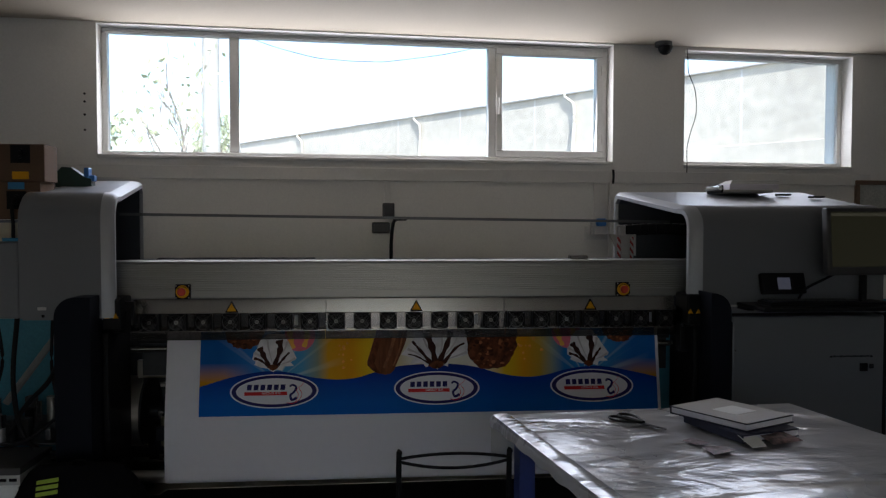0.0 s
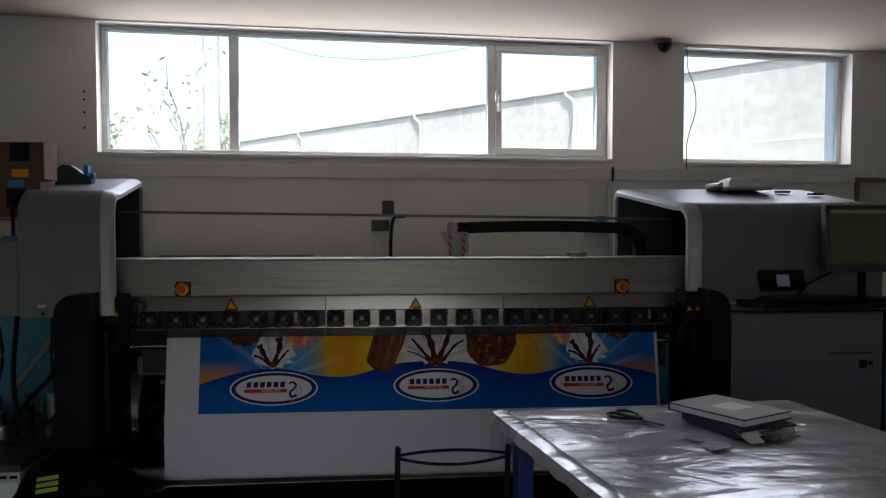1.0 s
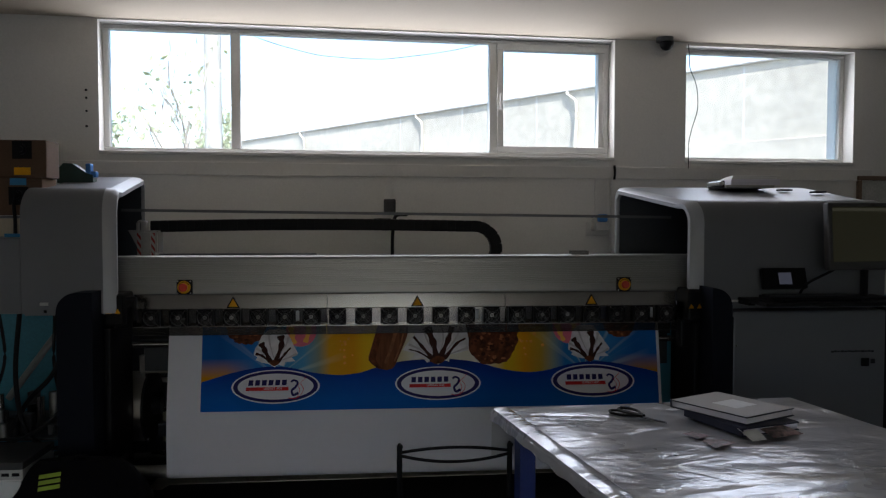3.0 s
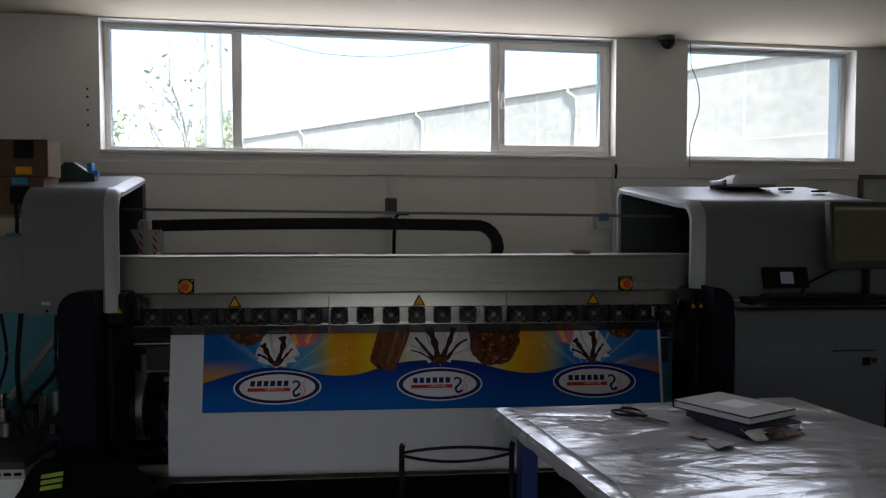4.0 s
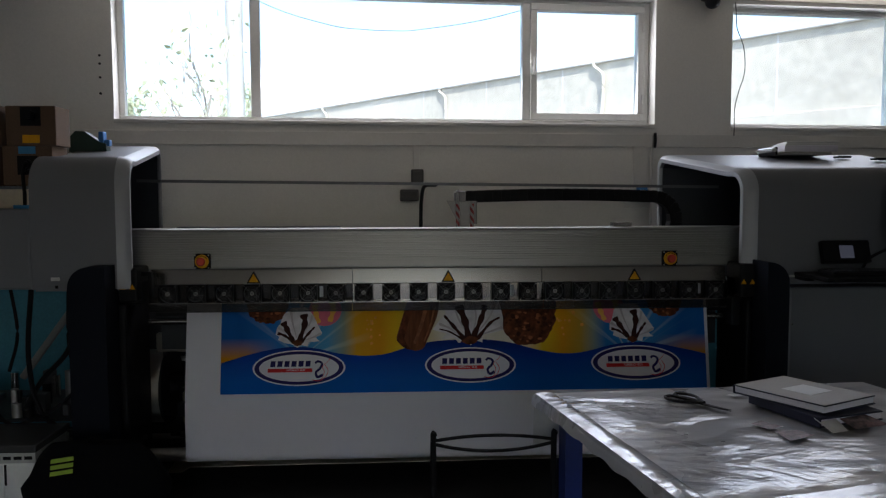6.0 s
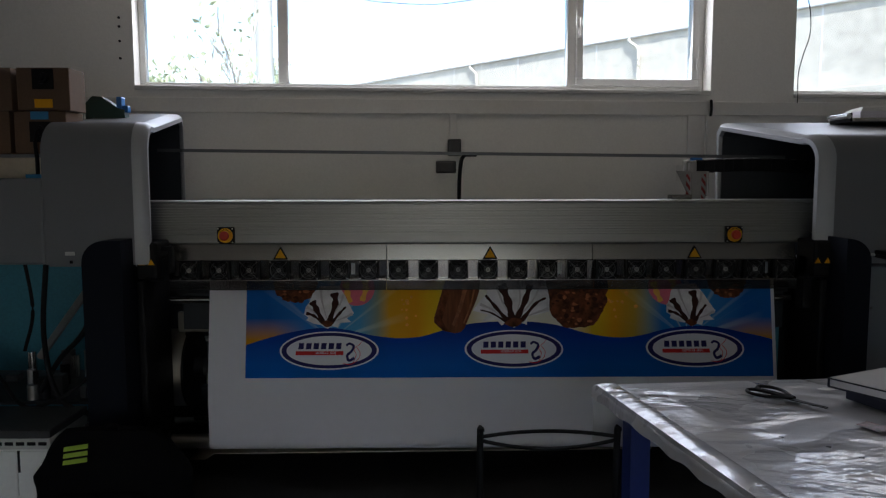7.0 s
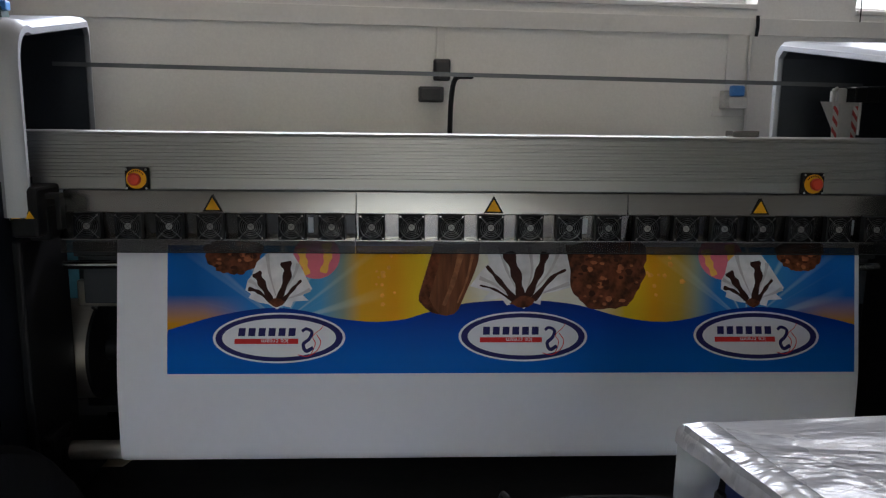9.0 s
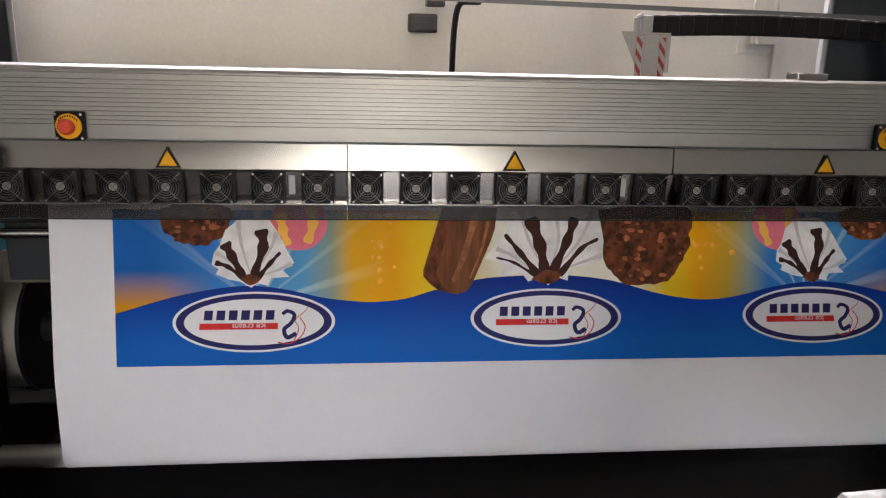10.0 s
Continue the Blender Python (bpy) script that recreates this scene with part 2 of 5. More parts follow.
def window_unit(name, x0, x1, z0, z1, mullions, sash):
    win = thing(name, ((x0 + x1) / 2, 6.23, z0), "white plastic window with dusty bright panes", "window", kind="structure")
    y0, y1, w = 6.19, 6.26, 0.038
    for a in ((x0, x1, z0, z0 + w), (x0, x1, z1 - 0.028, z1), (x0, x0 + w, z0 + w, z1 - 0.028), (x1 - w, x1, z0 + w, z1 - 0.028)):
        part("window_frame", boxed(a[0], a[1], y0, y1, a[2], a[3], 0.006), PVC, win)
    edges = [x0 + w]
    for a, b in mullions:
        part("mullion", boxed(a, b, y0, y1, z0 + w, z1 - 0.028, 0.006), PVC, win)
        edges += [a, b]
    edges.append(x1 - w)
    for i in range(0, len(edges), 2):
        a, b, c, d = edges[i], edges[i + 1], z0 + w, z1 - 0.028
        if i // 2 in sash:
            s = 0.048
            bm = bmesh.new()
            for q in ((a, b, c, c + s), (a, b, d - s, d), (a, a + s, c + s, d - s), (b - s, b, c + s, d - s)):
                box(bm, q[0], q[1], y0 - 0.014, y1 - 0.005, q[2], q[3], 0.006)
            part("sash", bm, PVC, win)
            a, b, c, d = a + s, b - s, c + s, d - s
            hd = bmesh.new()
            box(hd, a - 0.036, a - 0.014, y0 - 0.03, y0 - 0.012, 2.36, 2.42, 0.004), box(hd, a - 0.032, a - 0.018, y0 - 0.05, y0 - 0.032, 2.36, 2.48, 0.005)
            part("handle", hd, PVC, win)
            for z in (c + 0.1, d - 0.1):
                part("hinge", boxed(b + 0.03, b + 0.05, y0 - 0.024, y0 - 0.013, z - 0.035, z + 0.035, 0.003), PVC, win)
        p = part("pane", boxed(a, b, 6.222, 6.228, c, d), GLASS, win)
        p.visible_shadow = False
    part("window_sill", boxed(x0, x1, Y1 - 0.015, y0, z0 - 0.022, z0 + 0.004, 0.004), PVC, win)


window_unit("window_1", *WINDOWS[0], ((-1.244, -1.178), (0.611, 0.668)), (2,))
window_unit("window_2", *WINDOWS[1], (), ())

# ---- outside ----
GROUND = mat("yard_ground", (0.20, 0.19, 0.16), 0.9, var=0.3, scale=0.3, fine=4)
STUCCO = mat("cream_stucco", (0.57, 0.53, 0.46), 0.85, var=0.22, scale=0.25, fine=3, dirt=0.5)
ROOFING = mat("roof_sheet", (0.66, 0.66, 0.66), 0.6, var=0.15)
LEAF = mat("leaf", (0.46, 0.50, 0.32), 0.6, var=0.3, scale=2)
BARK = mat("bark", (0.46, 0.41, 0.36), 0.9, var=0.3)
CONCRETE = mat("concrete", (0.42, 0.41, 0.38), 0.85, var=0.15, scale=2)
HILL = mat("far_hill", (0.16, 0.20, 0.22), 1.0, var=0.2, scale=0.02, fine=0.2)

solid("ground", boxed(-700, 700, -700, 1500, -0.7, -0.16), GROUND, "dusty yard ground outside the windows", "ground", kind="structure")
bm = bmesh.new()
for i in range(40):
    a = -400 + 25 * i
    box(bm, a, a + 25, 620, 660, -1, 22 + 26 * abs(noise.noise((i * 0.23, 3.1, 0))) + 10 * abs(noise.noise((i * 0.9, 1, 0))))
solid("backdrop", bm, HILL, "hazy far hills", "hills", kind="structure")


def warehouse():
    a, b = Vector((19.4, 16.2, 0)), Vector((-13.5, 58.0, 0))
    run = (b - a)
    length = run.length
    w = thing("warehouse", a, "long cream stucco warehouse with weathered walls", "building")
    w.rotation_euler = (0, 0, math.atan2(run.y, run.x))
    ORIGIN[w] = Vector((0, 0, 0))
    part("wall", boxed(0, length, -14, 0, -0.15, 6.74), STUCCO, w)
    part("plinth", boxed(-0.02, length + 0.02, 0.003, 0.16, -0.15, 4.16, 0.03), STUCCO, w)
    bm = bmesh.new()
    prism(bm, ((0.04, 6.74), (0.04, 6.84), (-7, 8.1), (-14.5, 6.9), (-14.5, 6.74)), -0.4, length + 0.4)
    part("roof", bm, ROOFING, w)
    part("gutter", boxed(-0.4, length + 0.4, 0.043, 0.15, 6.74, 6.83, 0.025), ROOFING, w)
    for d in (19.05, 28.5, 39.2):
        bm = bmesh.new()
        tube(bm, ((d + 0.45, 0.10, 6.76), (d + 0.42, 0.12, 6.6), (d + 0.08, 0.12, 6.35), (d, 0.12, 6.1), (d, 0.12, 5.2), (d, 0.2, 4.3), (d, 0.24, 0.2)), 0.07, 8, 4)
        part("downspout", bm, STUCCO, w)
    # panel joints of the wall
    for d in np.arange(3.0, length - 1, 4.55):
        part("joint", boxed(d - 0.03, d + 0.03, 0.001, 0.008, 4.17, 6.72), ROOFING, w)


warehouse()
solid("utility_pole", cyled((-5.36, 24.5, -0.2), (-5.36, 24.5, 12), 0.27, 16, 0.25), CONCRETE, "thick pale concrete utility pole", "pole", smooth=True)
solid("overhead_wire", tubed(((-6.0, 21, 7.6), (-3.78, 21, 6.41), (-2.18, 21, 5.91), (-1.3, 21, 5.80), (-0.56, 21, 5.77), (0.18, 21, 5.81), (2.13, 21, 6.14), (5.0, 21, 7.0)), 0.010, 6), BLACK, "thin sagging overhead wire", "wire")


def tree(at, height, seed, spread, leaves, label):
    rnd = random.Random(seed)
    t = thing("tree", at, label, "tree")
    o = Vector(at)
    bm, lf = bmesh.new(), bmesh.new()
    tips = []

    def limb(p, d, length, r, level):
        mid = p + d * length * 0.5 + Vector((rnd.uniform(-1, 1), rnd.uniform(-1, 1), 0)) * length * 0.08
        end = p + d * length
        tube(bm, (p, mid, end), r, 6, 3)
        tips.append((end, level)), tips.append((mid, level))
        if level < 3:
            for _ in range(4 if level == 0 else 3):
                q = p.lerp(end, rnd.uniform(0.35, 1.0))
                e = (d + Vector((rnd.uniform(-1, 1), rnd.uniform(-1, 1), rnd.uniform(-0.1, 0.7))) * spread).normalized()
                limb(q, e, length * rnd.uniform(0.4, 0.6), r * 0.5, level + 1)

    limb(o, Vector((0.08, 0, 1)).normalized(), height * 0.55, height * 0.008, 0)
    good = [p for p, lv in tips if lv >= 1]
    for _ in range(leaves):
        c = rnd.choice(good) + Vector([rnd.gauss(0, height * 0.035) for _ in range(3)])
        s = rnd.uniform(0.05, 0.11)
        q = Euler([rnd.uniform(0, 6.3) for _ in range(3)]).to_matrix()
        vs = [lf.verts.new(c + q @ Vector(v) * s) for v in ((-1, 0, 0), (0, -0.5, 0.1), (1, 0, 0), (0, 0.5, 0.1))]
        lf.faces.new(vs)
    part("trunk", bm, BARK, t)
    part("crown", lf, LEAF, t, "sparse spring leaves")


tree((-4.55, 17.0, -0.2), 6.1, 4, 0.6, 150, "thin young tree with sparse spring leaves")
tree((-6.15, 18.5, -0.2), 4.5, 9, 1.0, 1500, "low green bush beside the yard")
tree((-7.3, 19.5, -0.2), 4.9, 12, 1.0, 1500, "low green bush beside the yard")
tree((-5.4, 25.8, -0.2), 5.6, 15, 1.0, 1200, "low green bush beside the yard")

# ---- the printer ----
PRINTER = thing("large_format_printer", (0, 4.9, 0), "grey large format banner printer with black posts and steel fan cover", "printer")
P = PRINTER

# ribbed beam
ribs = [(4.80, 1.146), (4.79, 1.15), (4.79, 1.19)]
z = 1.19
while z < 1.318:
    ribs += [(4.79, z), (4.796, z + 0.001), (4.796, z + 0.004), (4.79, z + 0.005)]
    z += 0.0125
ribs += [(4.79, 1.332), (4.797, 1.334), (4.797, 1.338), (4.79, 1.34), (4.793, 1.349), (4.803, 1.353), (4.905, 1.353), (4.905, 1.146)]
part("beam", prismed(ribs, -1.80, 1.75), ALU, P, "ribbed aluminium beam")
part("rear_tray", boxed(-1.78, 1.7, 5.36, 5.52, 1.10, 1.328, 0.008), DARK, P, "dark rear cable tray")
part("rear_box", boxed(-1.62, -0.62, 5.53, 5.60, 1.2, 1.334, 0.01), DARK, P)
part("carriage_floor", boxed(-1.75, 1.72, 5.11, 5.35, 1.05, 1.10, 0.004), DARK, P)
part("top_bracket", boxed(0.885, 0.985, 4.83, 4.90, 1.353, 1.375, 0.003), STEEL, P, "small bent steel bracket")

def smoked(name):
    m = mat(name, (0.24, 0.23, 0.22), 0.22, 0.9, var=0.03, scale=2, fine=6)
    n, l = m.node_tree.nodes, m.node_tree.links
    clear, both = n.new("ShaderNodeBsdfTransparent"), n.new("ShaderNodeMixShader")
    clear.inputs[0].default_value = (0.74, 0.72, 0.70, 1)
    both.inputs[0].default_value = 0.58
    l.new(n["Principled BSDF"].outputs[0], both.inputs[1]), l.new(clear.outputs[0], both.inputs[2]), l.new(both.outputs[0], n["Material Output"].inputs[0])
    return m


SMOKED = smoked("smoky_strip")
# the steel cover in three panels, each with seven fans
COVER = ((4.797, 1.144), (4.787, 1.143), (4.776, 1.068), (4.7655, 1.066), (4.7685, 0.9745), (4.733, 0.9735), (4.733, 0.9775), (4.772, 0.979), (4.792, 1.07), (4.80, 1.14))
FANX = [-1.433 + 0.14194 * i for i in range(21)]
TILTED = ((4.797, 1.144), (4.787, 1.143), (4.776, 1.068), (4.757, 1.066), (4.7705, 0.9745), (4.733, 0.9735), (4.733, 0.9775), (4.774, 0.979), (4.792, 1.07), (4.80, 1.14))
for a, b, outline in ((-1.53, -0.499, TILTED), (-0.496, 0.492, COVER), (0.495, 1.475, TILTED)):
    panel = part("cover_panel", prismed(outline, a, b), STEEL, P, "brushed steel cover panel")
    part("lip", prismed(((4.733, 0.9730), (4.7375, 0.931), (4.7405, 0.931), (4.7365, 0.9730)), a, b), SMOKED, panel, "smoky see-through lower lip")
    part("lip_edge", prismed(((4.7365, 0.9305), (4.7365, 0.9275), (4.7425, 0.9275), (4.7425, 0.9305)), a, b), BLACK, panel)


def fan_meshes():
    s, bm = 0.0465, bmesh.new()
    n = 40
    ring_o, ring_i = [], []
    for k in range(n):
        a = 2 * math.pi * k / n
        c, d = math.cos(a), math.sin(a)
        m = max(abs(c), abs(d))
        ring_o.append((c / m * s, d / m * s)), ring_i.append((c * 0.0425, d * 0.0425))
    layers = [[bm.verts.new((x, y, z)) for x, z in ring] for ring, y in ((ring_o, 0.03), (ring_o, 0.002), (ring_i, 0.0), (ring_i, 0.026))]
    for a, b in zip(layers, layers[1:]):
        for k in range(n):
            bm.faces.new((a[k], a[(k + 1) % n], b[(k + 1) % n], b[k]))
    bm.faces.new(layers[-1])
    body = finish(bm, "fan", BLACK, True)
    bm = bmesh.new()
    lo = [bm.verts.new((r * math.cos(da), y, r * math.sin(da))) for r, y, da in ((0.0187, 0.006, 0), (0.040, 0.006, 0.25), (0.040, 0.020, 0.75), (0.0187, 0.020, 0.55))]
    hi = [bm.verts.new(v.co + Vector((0, 0.0012, 0))) for v in lo]
    bm.faces.new(lo), bm.faces.new(hi[::-1])
    for k in range(4):
        bm.faces.new((lo[k], lo[(k + 1) % 4], hi[(k + 1) % 4], hi[k]))
    blade = finish(bm, "blade", BLACK)
    hub = finish(cyled((0, 0.003, 0), (0, 0.024, 0), 0.0185, 20), "hub", BLACK, True)
    bm = bmesh.new()
    for r in (0.0175, 0.0245, 0.0315, 0.0385):
        pts = [(r * math.cos(2 * math.pi * k / 24), -0.002, r * math.sin(2 * math.pi * k / 24)) for k in range(25)]
        tube(bm, pts, 0.0009, 5, 1)
    q = 0.0405
    for sgn in (1, -1):
        cyl(bm, (-q, -0.0035, -q * sgn), (q, -0.0035, q * sgn), 0.0011, 6)
    guard = finish(bm, "guard", GUARD, True)
    bm = bmesh.new()
    cyl(bm, (0, -0.0012, 0), (0, 0.0025, 0), 0.0115, 20)
    label = finish(bm, "hub_label", WHITE_DULL)
    screw = finish(cyled((0, -0.004, 0), (0, 0.003, 0), 0.0038, 8), "screw", STEEL)
    return body, hub, guard, label, blade, screw


WHITE_DULL = mat("grey_hub_label", (0.24, 0.235, 0.22), 0.5, var=0.2)
GUARD = mat("dull_wire", (0.13, 0.13, 0.13), 0.4, 0.8, var=0.1)
FAN = fan_meshes()
for i, x in enumerate(FANX):
    f = shared("fan", FAN[0], P, (x, 4.728, 1.024), "square black cooling fan with a wire guard")
    for nm, me in zip(("hub", "guard", "hub_label"), FAN[1:4]):
        shared(nm, me, f, (x, 4.728, 1.024))
    for k in range(7):
        shared("blade", FAN[4], f, (x, 4.728, 1.024)).rotation_euler = (0, 2 * math.pi * (k + 0.1 * i) / 7, 0)
    for a in (-0.040, 0.040):
        for b in (-0.040, 0.040):
            shared("screw", FAN[5], f, (x + a, 4.728, 1.024 + b))
for x in (FANX[5] + 0.066, FANX[12] + 0.062, FANX[19] + 0.062):
    part("rating_sticker", boxed(x - 0.009, x + 0.009, 4.757, 4.7605, 1.0, 1.055), SILVER, P, "small pale sticker")
RIVET = finish(cyled((0, 0.003, 0), (0, -0.003, 0), 0.003, 8), "rivet", STEEL)
for x in FANX[::2]:
    shared("rivet", RIVET, P, (x + 0.071, 4.766, 1.056))


def triangle(x, y, z, s, lean=0.0):
    for nm, k, off, m in (("warning_sign", s, 0.0, INKBLACK), ("sign_face", s * 0.70, -0.0015, YELLOW)):
        bm = bmesh.new()
        r = k * 0.577
        front = [bm.verts.new((x + r * math.sin(a), y + off - 0.001, z + r * math.cos(a))) for a in (0, 2.0944, 4.1888)]
        back = [bm.verts.new((v.co.x, y + off + 0.0015, v.co.z)) for v in front]
        bm.faces.new(front), bm.faces.new(back[::-1])
        for i in range(3):
            bm.faces.new((front[i], front[(i + 1) % 3], back[(i + 1) % 3], back[i]))
        sign = part(nm, bm, m, P if nm == "warning_sign" else sign, "yellow triangular warning sign with black border" if nm == "warning_sign" else "")


for x in (-1.007, 0.0, 0.986):
    triangle(x, 4.7765, 1.092, 0.072)
for x in (-1.605, -1.56, 1.495, 1.54):
    triangle(x, 4.597, 1.075, 0.042)


def estop(x, z):
    e = part("emergency_stop", boxed(x - 0.041, x + 0.041, 4.765, 4.789, z - 0.040, z + 0.040, 0.006), BLACK, P, "black emergency stop box with a red mushroom button")
    part("yellow_ring", cyled((x, 4.7655, z), (x, 4.761, z), 0.035, 32), YELLOW, e)
    bm = bmesh.new()
    cyl(bm, (x, 4.761, z), (x, 4.748, z), 0.016, 24), cyl(bm, (x, 4.748, z), (x, 4.738, z), 0.022, 28, 0.0225), cyl(bm, (x, 4.738, z), (x, 4.732, z), 0.0225, 28, 0.016)
    part("button", bm, RED, e, "red mushroom button", True)
    for a in (-1, 1):
        for b in (-1, 1):
            part("screw", cyled((x + a * 0.034, 4.766, z + b * 0.033), (x + a * 0.034, 4.762, z + b * 0.033), 0.004, 10), CHROME, e)
    bm = bmesh.new()
    for k in range(9):
        a = radians(35 + 110 * k / 8)
        cx, cz = x + 0.029 * math.cos(a), z + 0.029 * math.sin(a)
        box(bm, cx - 0.0016, cx + 0.0016, 4.7595, 4.761, cz - 0.003, cz + 0.003)
    part("ring_marks", bm, INKBLACK, e)


estop(-1.265, 1.187), estop(1.172, 1.187)


# end housings: a rounded shell, open towards the beam
def shell_line(back, top_back, front, top_front, low, inset, r, back_share):
    """Outline in (y, z): back foot, back top, rounded front top, front foot."""
    thin = inset * back_share
    pts = [(back - thin, low), (back - thin, top_back - inset - 0.03), (back - thin - 0.03, top_back - inset)]
    c = (front + r, top_front - r)
    for k in range(9):
        a = radians(75 + 105 * k / 8)
        pts.append((c[0] + (r - inset) * math.cos(a), c[1] + (r - inset) * math.sin(a)))
    return [*pts, (front + inset, low)]


def loft(bm, loops):
    rings = [[bm.verts.new(p) for p in loop] for loop in loops]
    for a, b in zip(rings, rings[1:]):
        for k in range(len(a) - 1):
            bm.faces.new((a[k], a[k + 1], b[k + 1], b[k]))
    return rings


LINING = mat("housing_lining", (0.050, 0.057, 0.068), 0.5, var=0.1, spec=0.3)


def housing(side):
    if side < 0:
        back_y, front_y, xb, xf, tb, tf, far = 5.53, 4.58, -1.695, -1.557, 1.820, 1.722, -2.03
    else:
        back_y, front_y, xb, xf, tb, tf, far = 5.52, 4.62, 1.335, 1.505, 1.764, 1.665, 2.62
    low = 1.07

    def ring(inset, shift, flat=None):
        line = shell_line(back_y, tb, front_y, tf, low, inset, 0.13 if side > 0 else 0.15, 0.9 if side > 0 else 0.3)
        out = []
        for y, z in line:
            t = (y - front_y) / (back_y - front_y)
            out.append((flat if flat is not None else xf + (xb - xf) * t + side * shift, y, z))
        return out

    body, rim, inner = bmesh.new(), bmesh.new(), bmesh.new()
    r = loft(body, [ring(0.0, 0.068), ring(0, 0, far)])
    body.faces.new(r[-1])
    part("housing", body, GREY, P, "smooth grey plastic end housing", True)
    loft(rim, [ring(0.0, 0.068), ring(0.005, 0.025), ring(0.022, 0.0), ring(0.045, 0.0), ring(0.05, 0.012), ring(0.05, 0.022)])
    part("housing_rim", rim, SILVER, P, "bright silver rounded rim", True)
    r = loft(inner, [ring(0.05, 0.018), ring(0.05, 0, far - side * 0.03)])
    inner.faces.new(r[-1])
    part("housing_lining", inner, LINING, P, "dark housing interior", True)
    part("housing_floor", boxed(min(xf, far), max(xf, far), front_y + 0.03, back_y - 0.03, low - 0.012, low, 0.002), GREY, P)


housing(-1), housing(1)
# left: lower ink shelf beside the housing, with a recess
part("ink_shelf", boxed(-3.4, -2.034, 4.585, 5.50, 1.07, 1.462, 0.012), GREY, P, "grey ink cabinet")
part("ink_shelf_back", boxed(-3.4, -2.022, 4.86, 4.90, 1.46, 1.575, 0.004), BEIGE, P)
part("ink_rack", boxed(-3.4, -2.022, 4.74, 5.45, 1.560, 1.574, 0.003), GREY, P)
part("badge", boxed(-1.940, -1.897, 4.575, 4.581, 1.113, 1.130, 0.002), LGREY, P, "small pale badge")
part("keyhole", boxed(-1.921, -1.907, 4.576, 4.581, 1.076, 1.090, 0.002), BLACK, P)
# right: lower electronics cabinet
part("cabinet", boxed(1.736, 2.62, 4.60, 5.5, 0.10, 1.048, 0.012), GREY, P, "grey electronics cabinet door")
part("cabinet_gap", boxed(1.692, 1.735, 4.66, 5.4, 0.1, 1.04, 0.004), BLACK, P)
part("cabinet_edge", boxed(1.667, 1.691, 4.575, 4.64, 0.10, 1.04, 0.006), GREY, P)
part("cabinet_handle", boxed(1.698, 1.734, 4.588, 4.64, 0.58, 1.02, 0.006), BLACK, P, "long black recessed handle")
part("cabinet_screw", cyled((1.752, 4.602, 0.857), (1.752, 4.594, 0.857), 0.006, 12), CHROME, P)
part("cabinet_foot", boxed(1.76, 2.6, 4.65, 5.45, 0.0, 0.10), BLACK, P)
part("cabinet_side", boxed(2.623, 2.66, 4.63, 5.5, 0.02, 1.06, 0.006), BLACK, P)
bm = bmesh.new()
for k in range(13):
    box(bm, 2.30 + 0.0195 * k, 2.3155 + 0.0195 * k, 4.597, 4.601, 0.812 + 0.001 * (k % 3), 0.822 + 0.002 * (k % 2))
part("cabinet_lettering", bm, DARK, P)
part("cabinet_lock", boxed(2.476, 2.518, 4.588, 4.602, 0.734, 0.779, 0.003), BLACK, P)
part("cabinet_lock", boxed(2.532, 2.556, 4.592, 4.602, 0.748, 0.774, 0.003), DARK, P)
part("badge", boxed(1.733, 1.772, 4.615, 4.621, 1.098, 1.110, 0.002), LGREY, P, "small pale badge")


def post(side):
    """Black post with a rounded outer shoulder, wider than the beam's end."""
    xi, xo = (-1.545, -1.81) if side < 0 else (1.46, 1.66)
    r = 0.10
    line = [(xi - side * -0.09, 0.06), (xi - side * -0.09, 1.19)]
    for k in range(9):
        a = radians(90 - 90 * k / 8)
        line.append((xo - side * r + side * r * math.cos(a), 1.19 - r + r * math.sin(a)))
    line.append((xo, 0.06))
    bm = bmesh.new()
    a = [bm.verts.new((x, 4.45, z)) for x, z in line]
    b = [bm.verts.new((x, 4.98, z)) for x, z in line]
    for i in range(len(line)):
        k = (i + 1) % len(line)
        bm.faces.new((a[i], a[k], b[k], b[i]))
    bm.faces.new(a), bm.faces.new(b[::-1])
    part("post", bm, NAVYBLACK, P, "black powder-coated post with a rounded shoulder", True)
    part("post_plate", boxed(min(xi + side * 0.088, xi + side * 0.055), max(xi + side * 0.088, xi + side * 0.055), 4.60, 4.95, 0.06, 0.99, 0.01), BLACK, P)
    part("post_foot", boxed(min(xi, xo) - 0.03, max(xi, xo) + 0.03, 4.30, 5.3, 0.03, 0.10, 0.012), BLACK, P)
    bm = bmesh.new()
    for y in (4.36, 5.2):
        cyl(bm, ((xi + xo) / 2 - 0.02, y, 0.036), ((xi + xo) / 2 + 0.02, y, 0.036), 0.036, 20)
    part("castor", bm, CHROME, P)


post(-1), post(1)
# hinge bracket at the left end of the cover
bm = bmesh.new()
box(bm, -1.60, -1.49, 4.66, 4.70, 1.125, 1.145, 0.004), box(bm, -1.505, -1.488, 4.66, 4.70, 1.02, 1.13, 0.003), box(bm, -1.60, -1.53, 4.66, 4.76, 0.98, 1.10, 0.01)
part("hinge_bracket", bm, BLACK, P)
bm = bmesh.new()
box(bm, 1.48, 1.56, 4.66, 4.76, 0.98, 1.10, 0.01), box(bm, 1.47, 1.52, 4.68, 4.75, 0.84, 0.99, 0.008)
part("hinge_bracket", bm, BLACK, P)
BRONZE = mat("dark_brushed_plate", (0.20, 0.18, 0.15), 0.35, 0.9, var=0.15, scale=3, fine=50, stretch=(6, 6, 0.3))
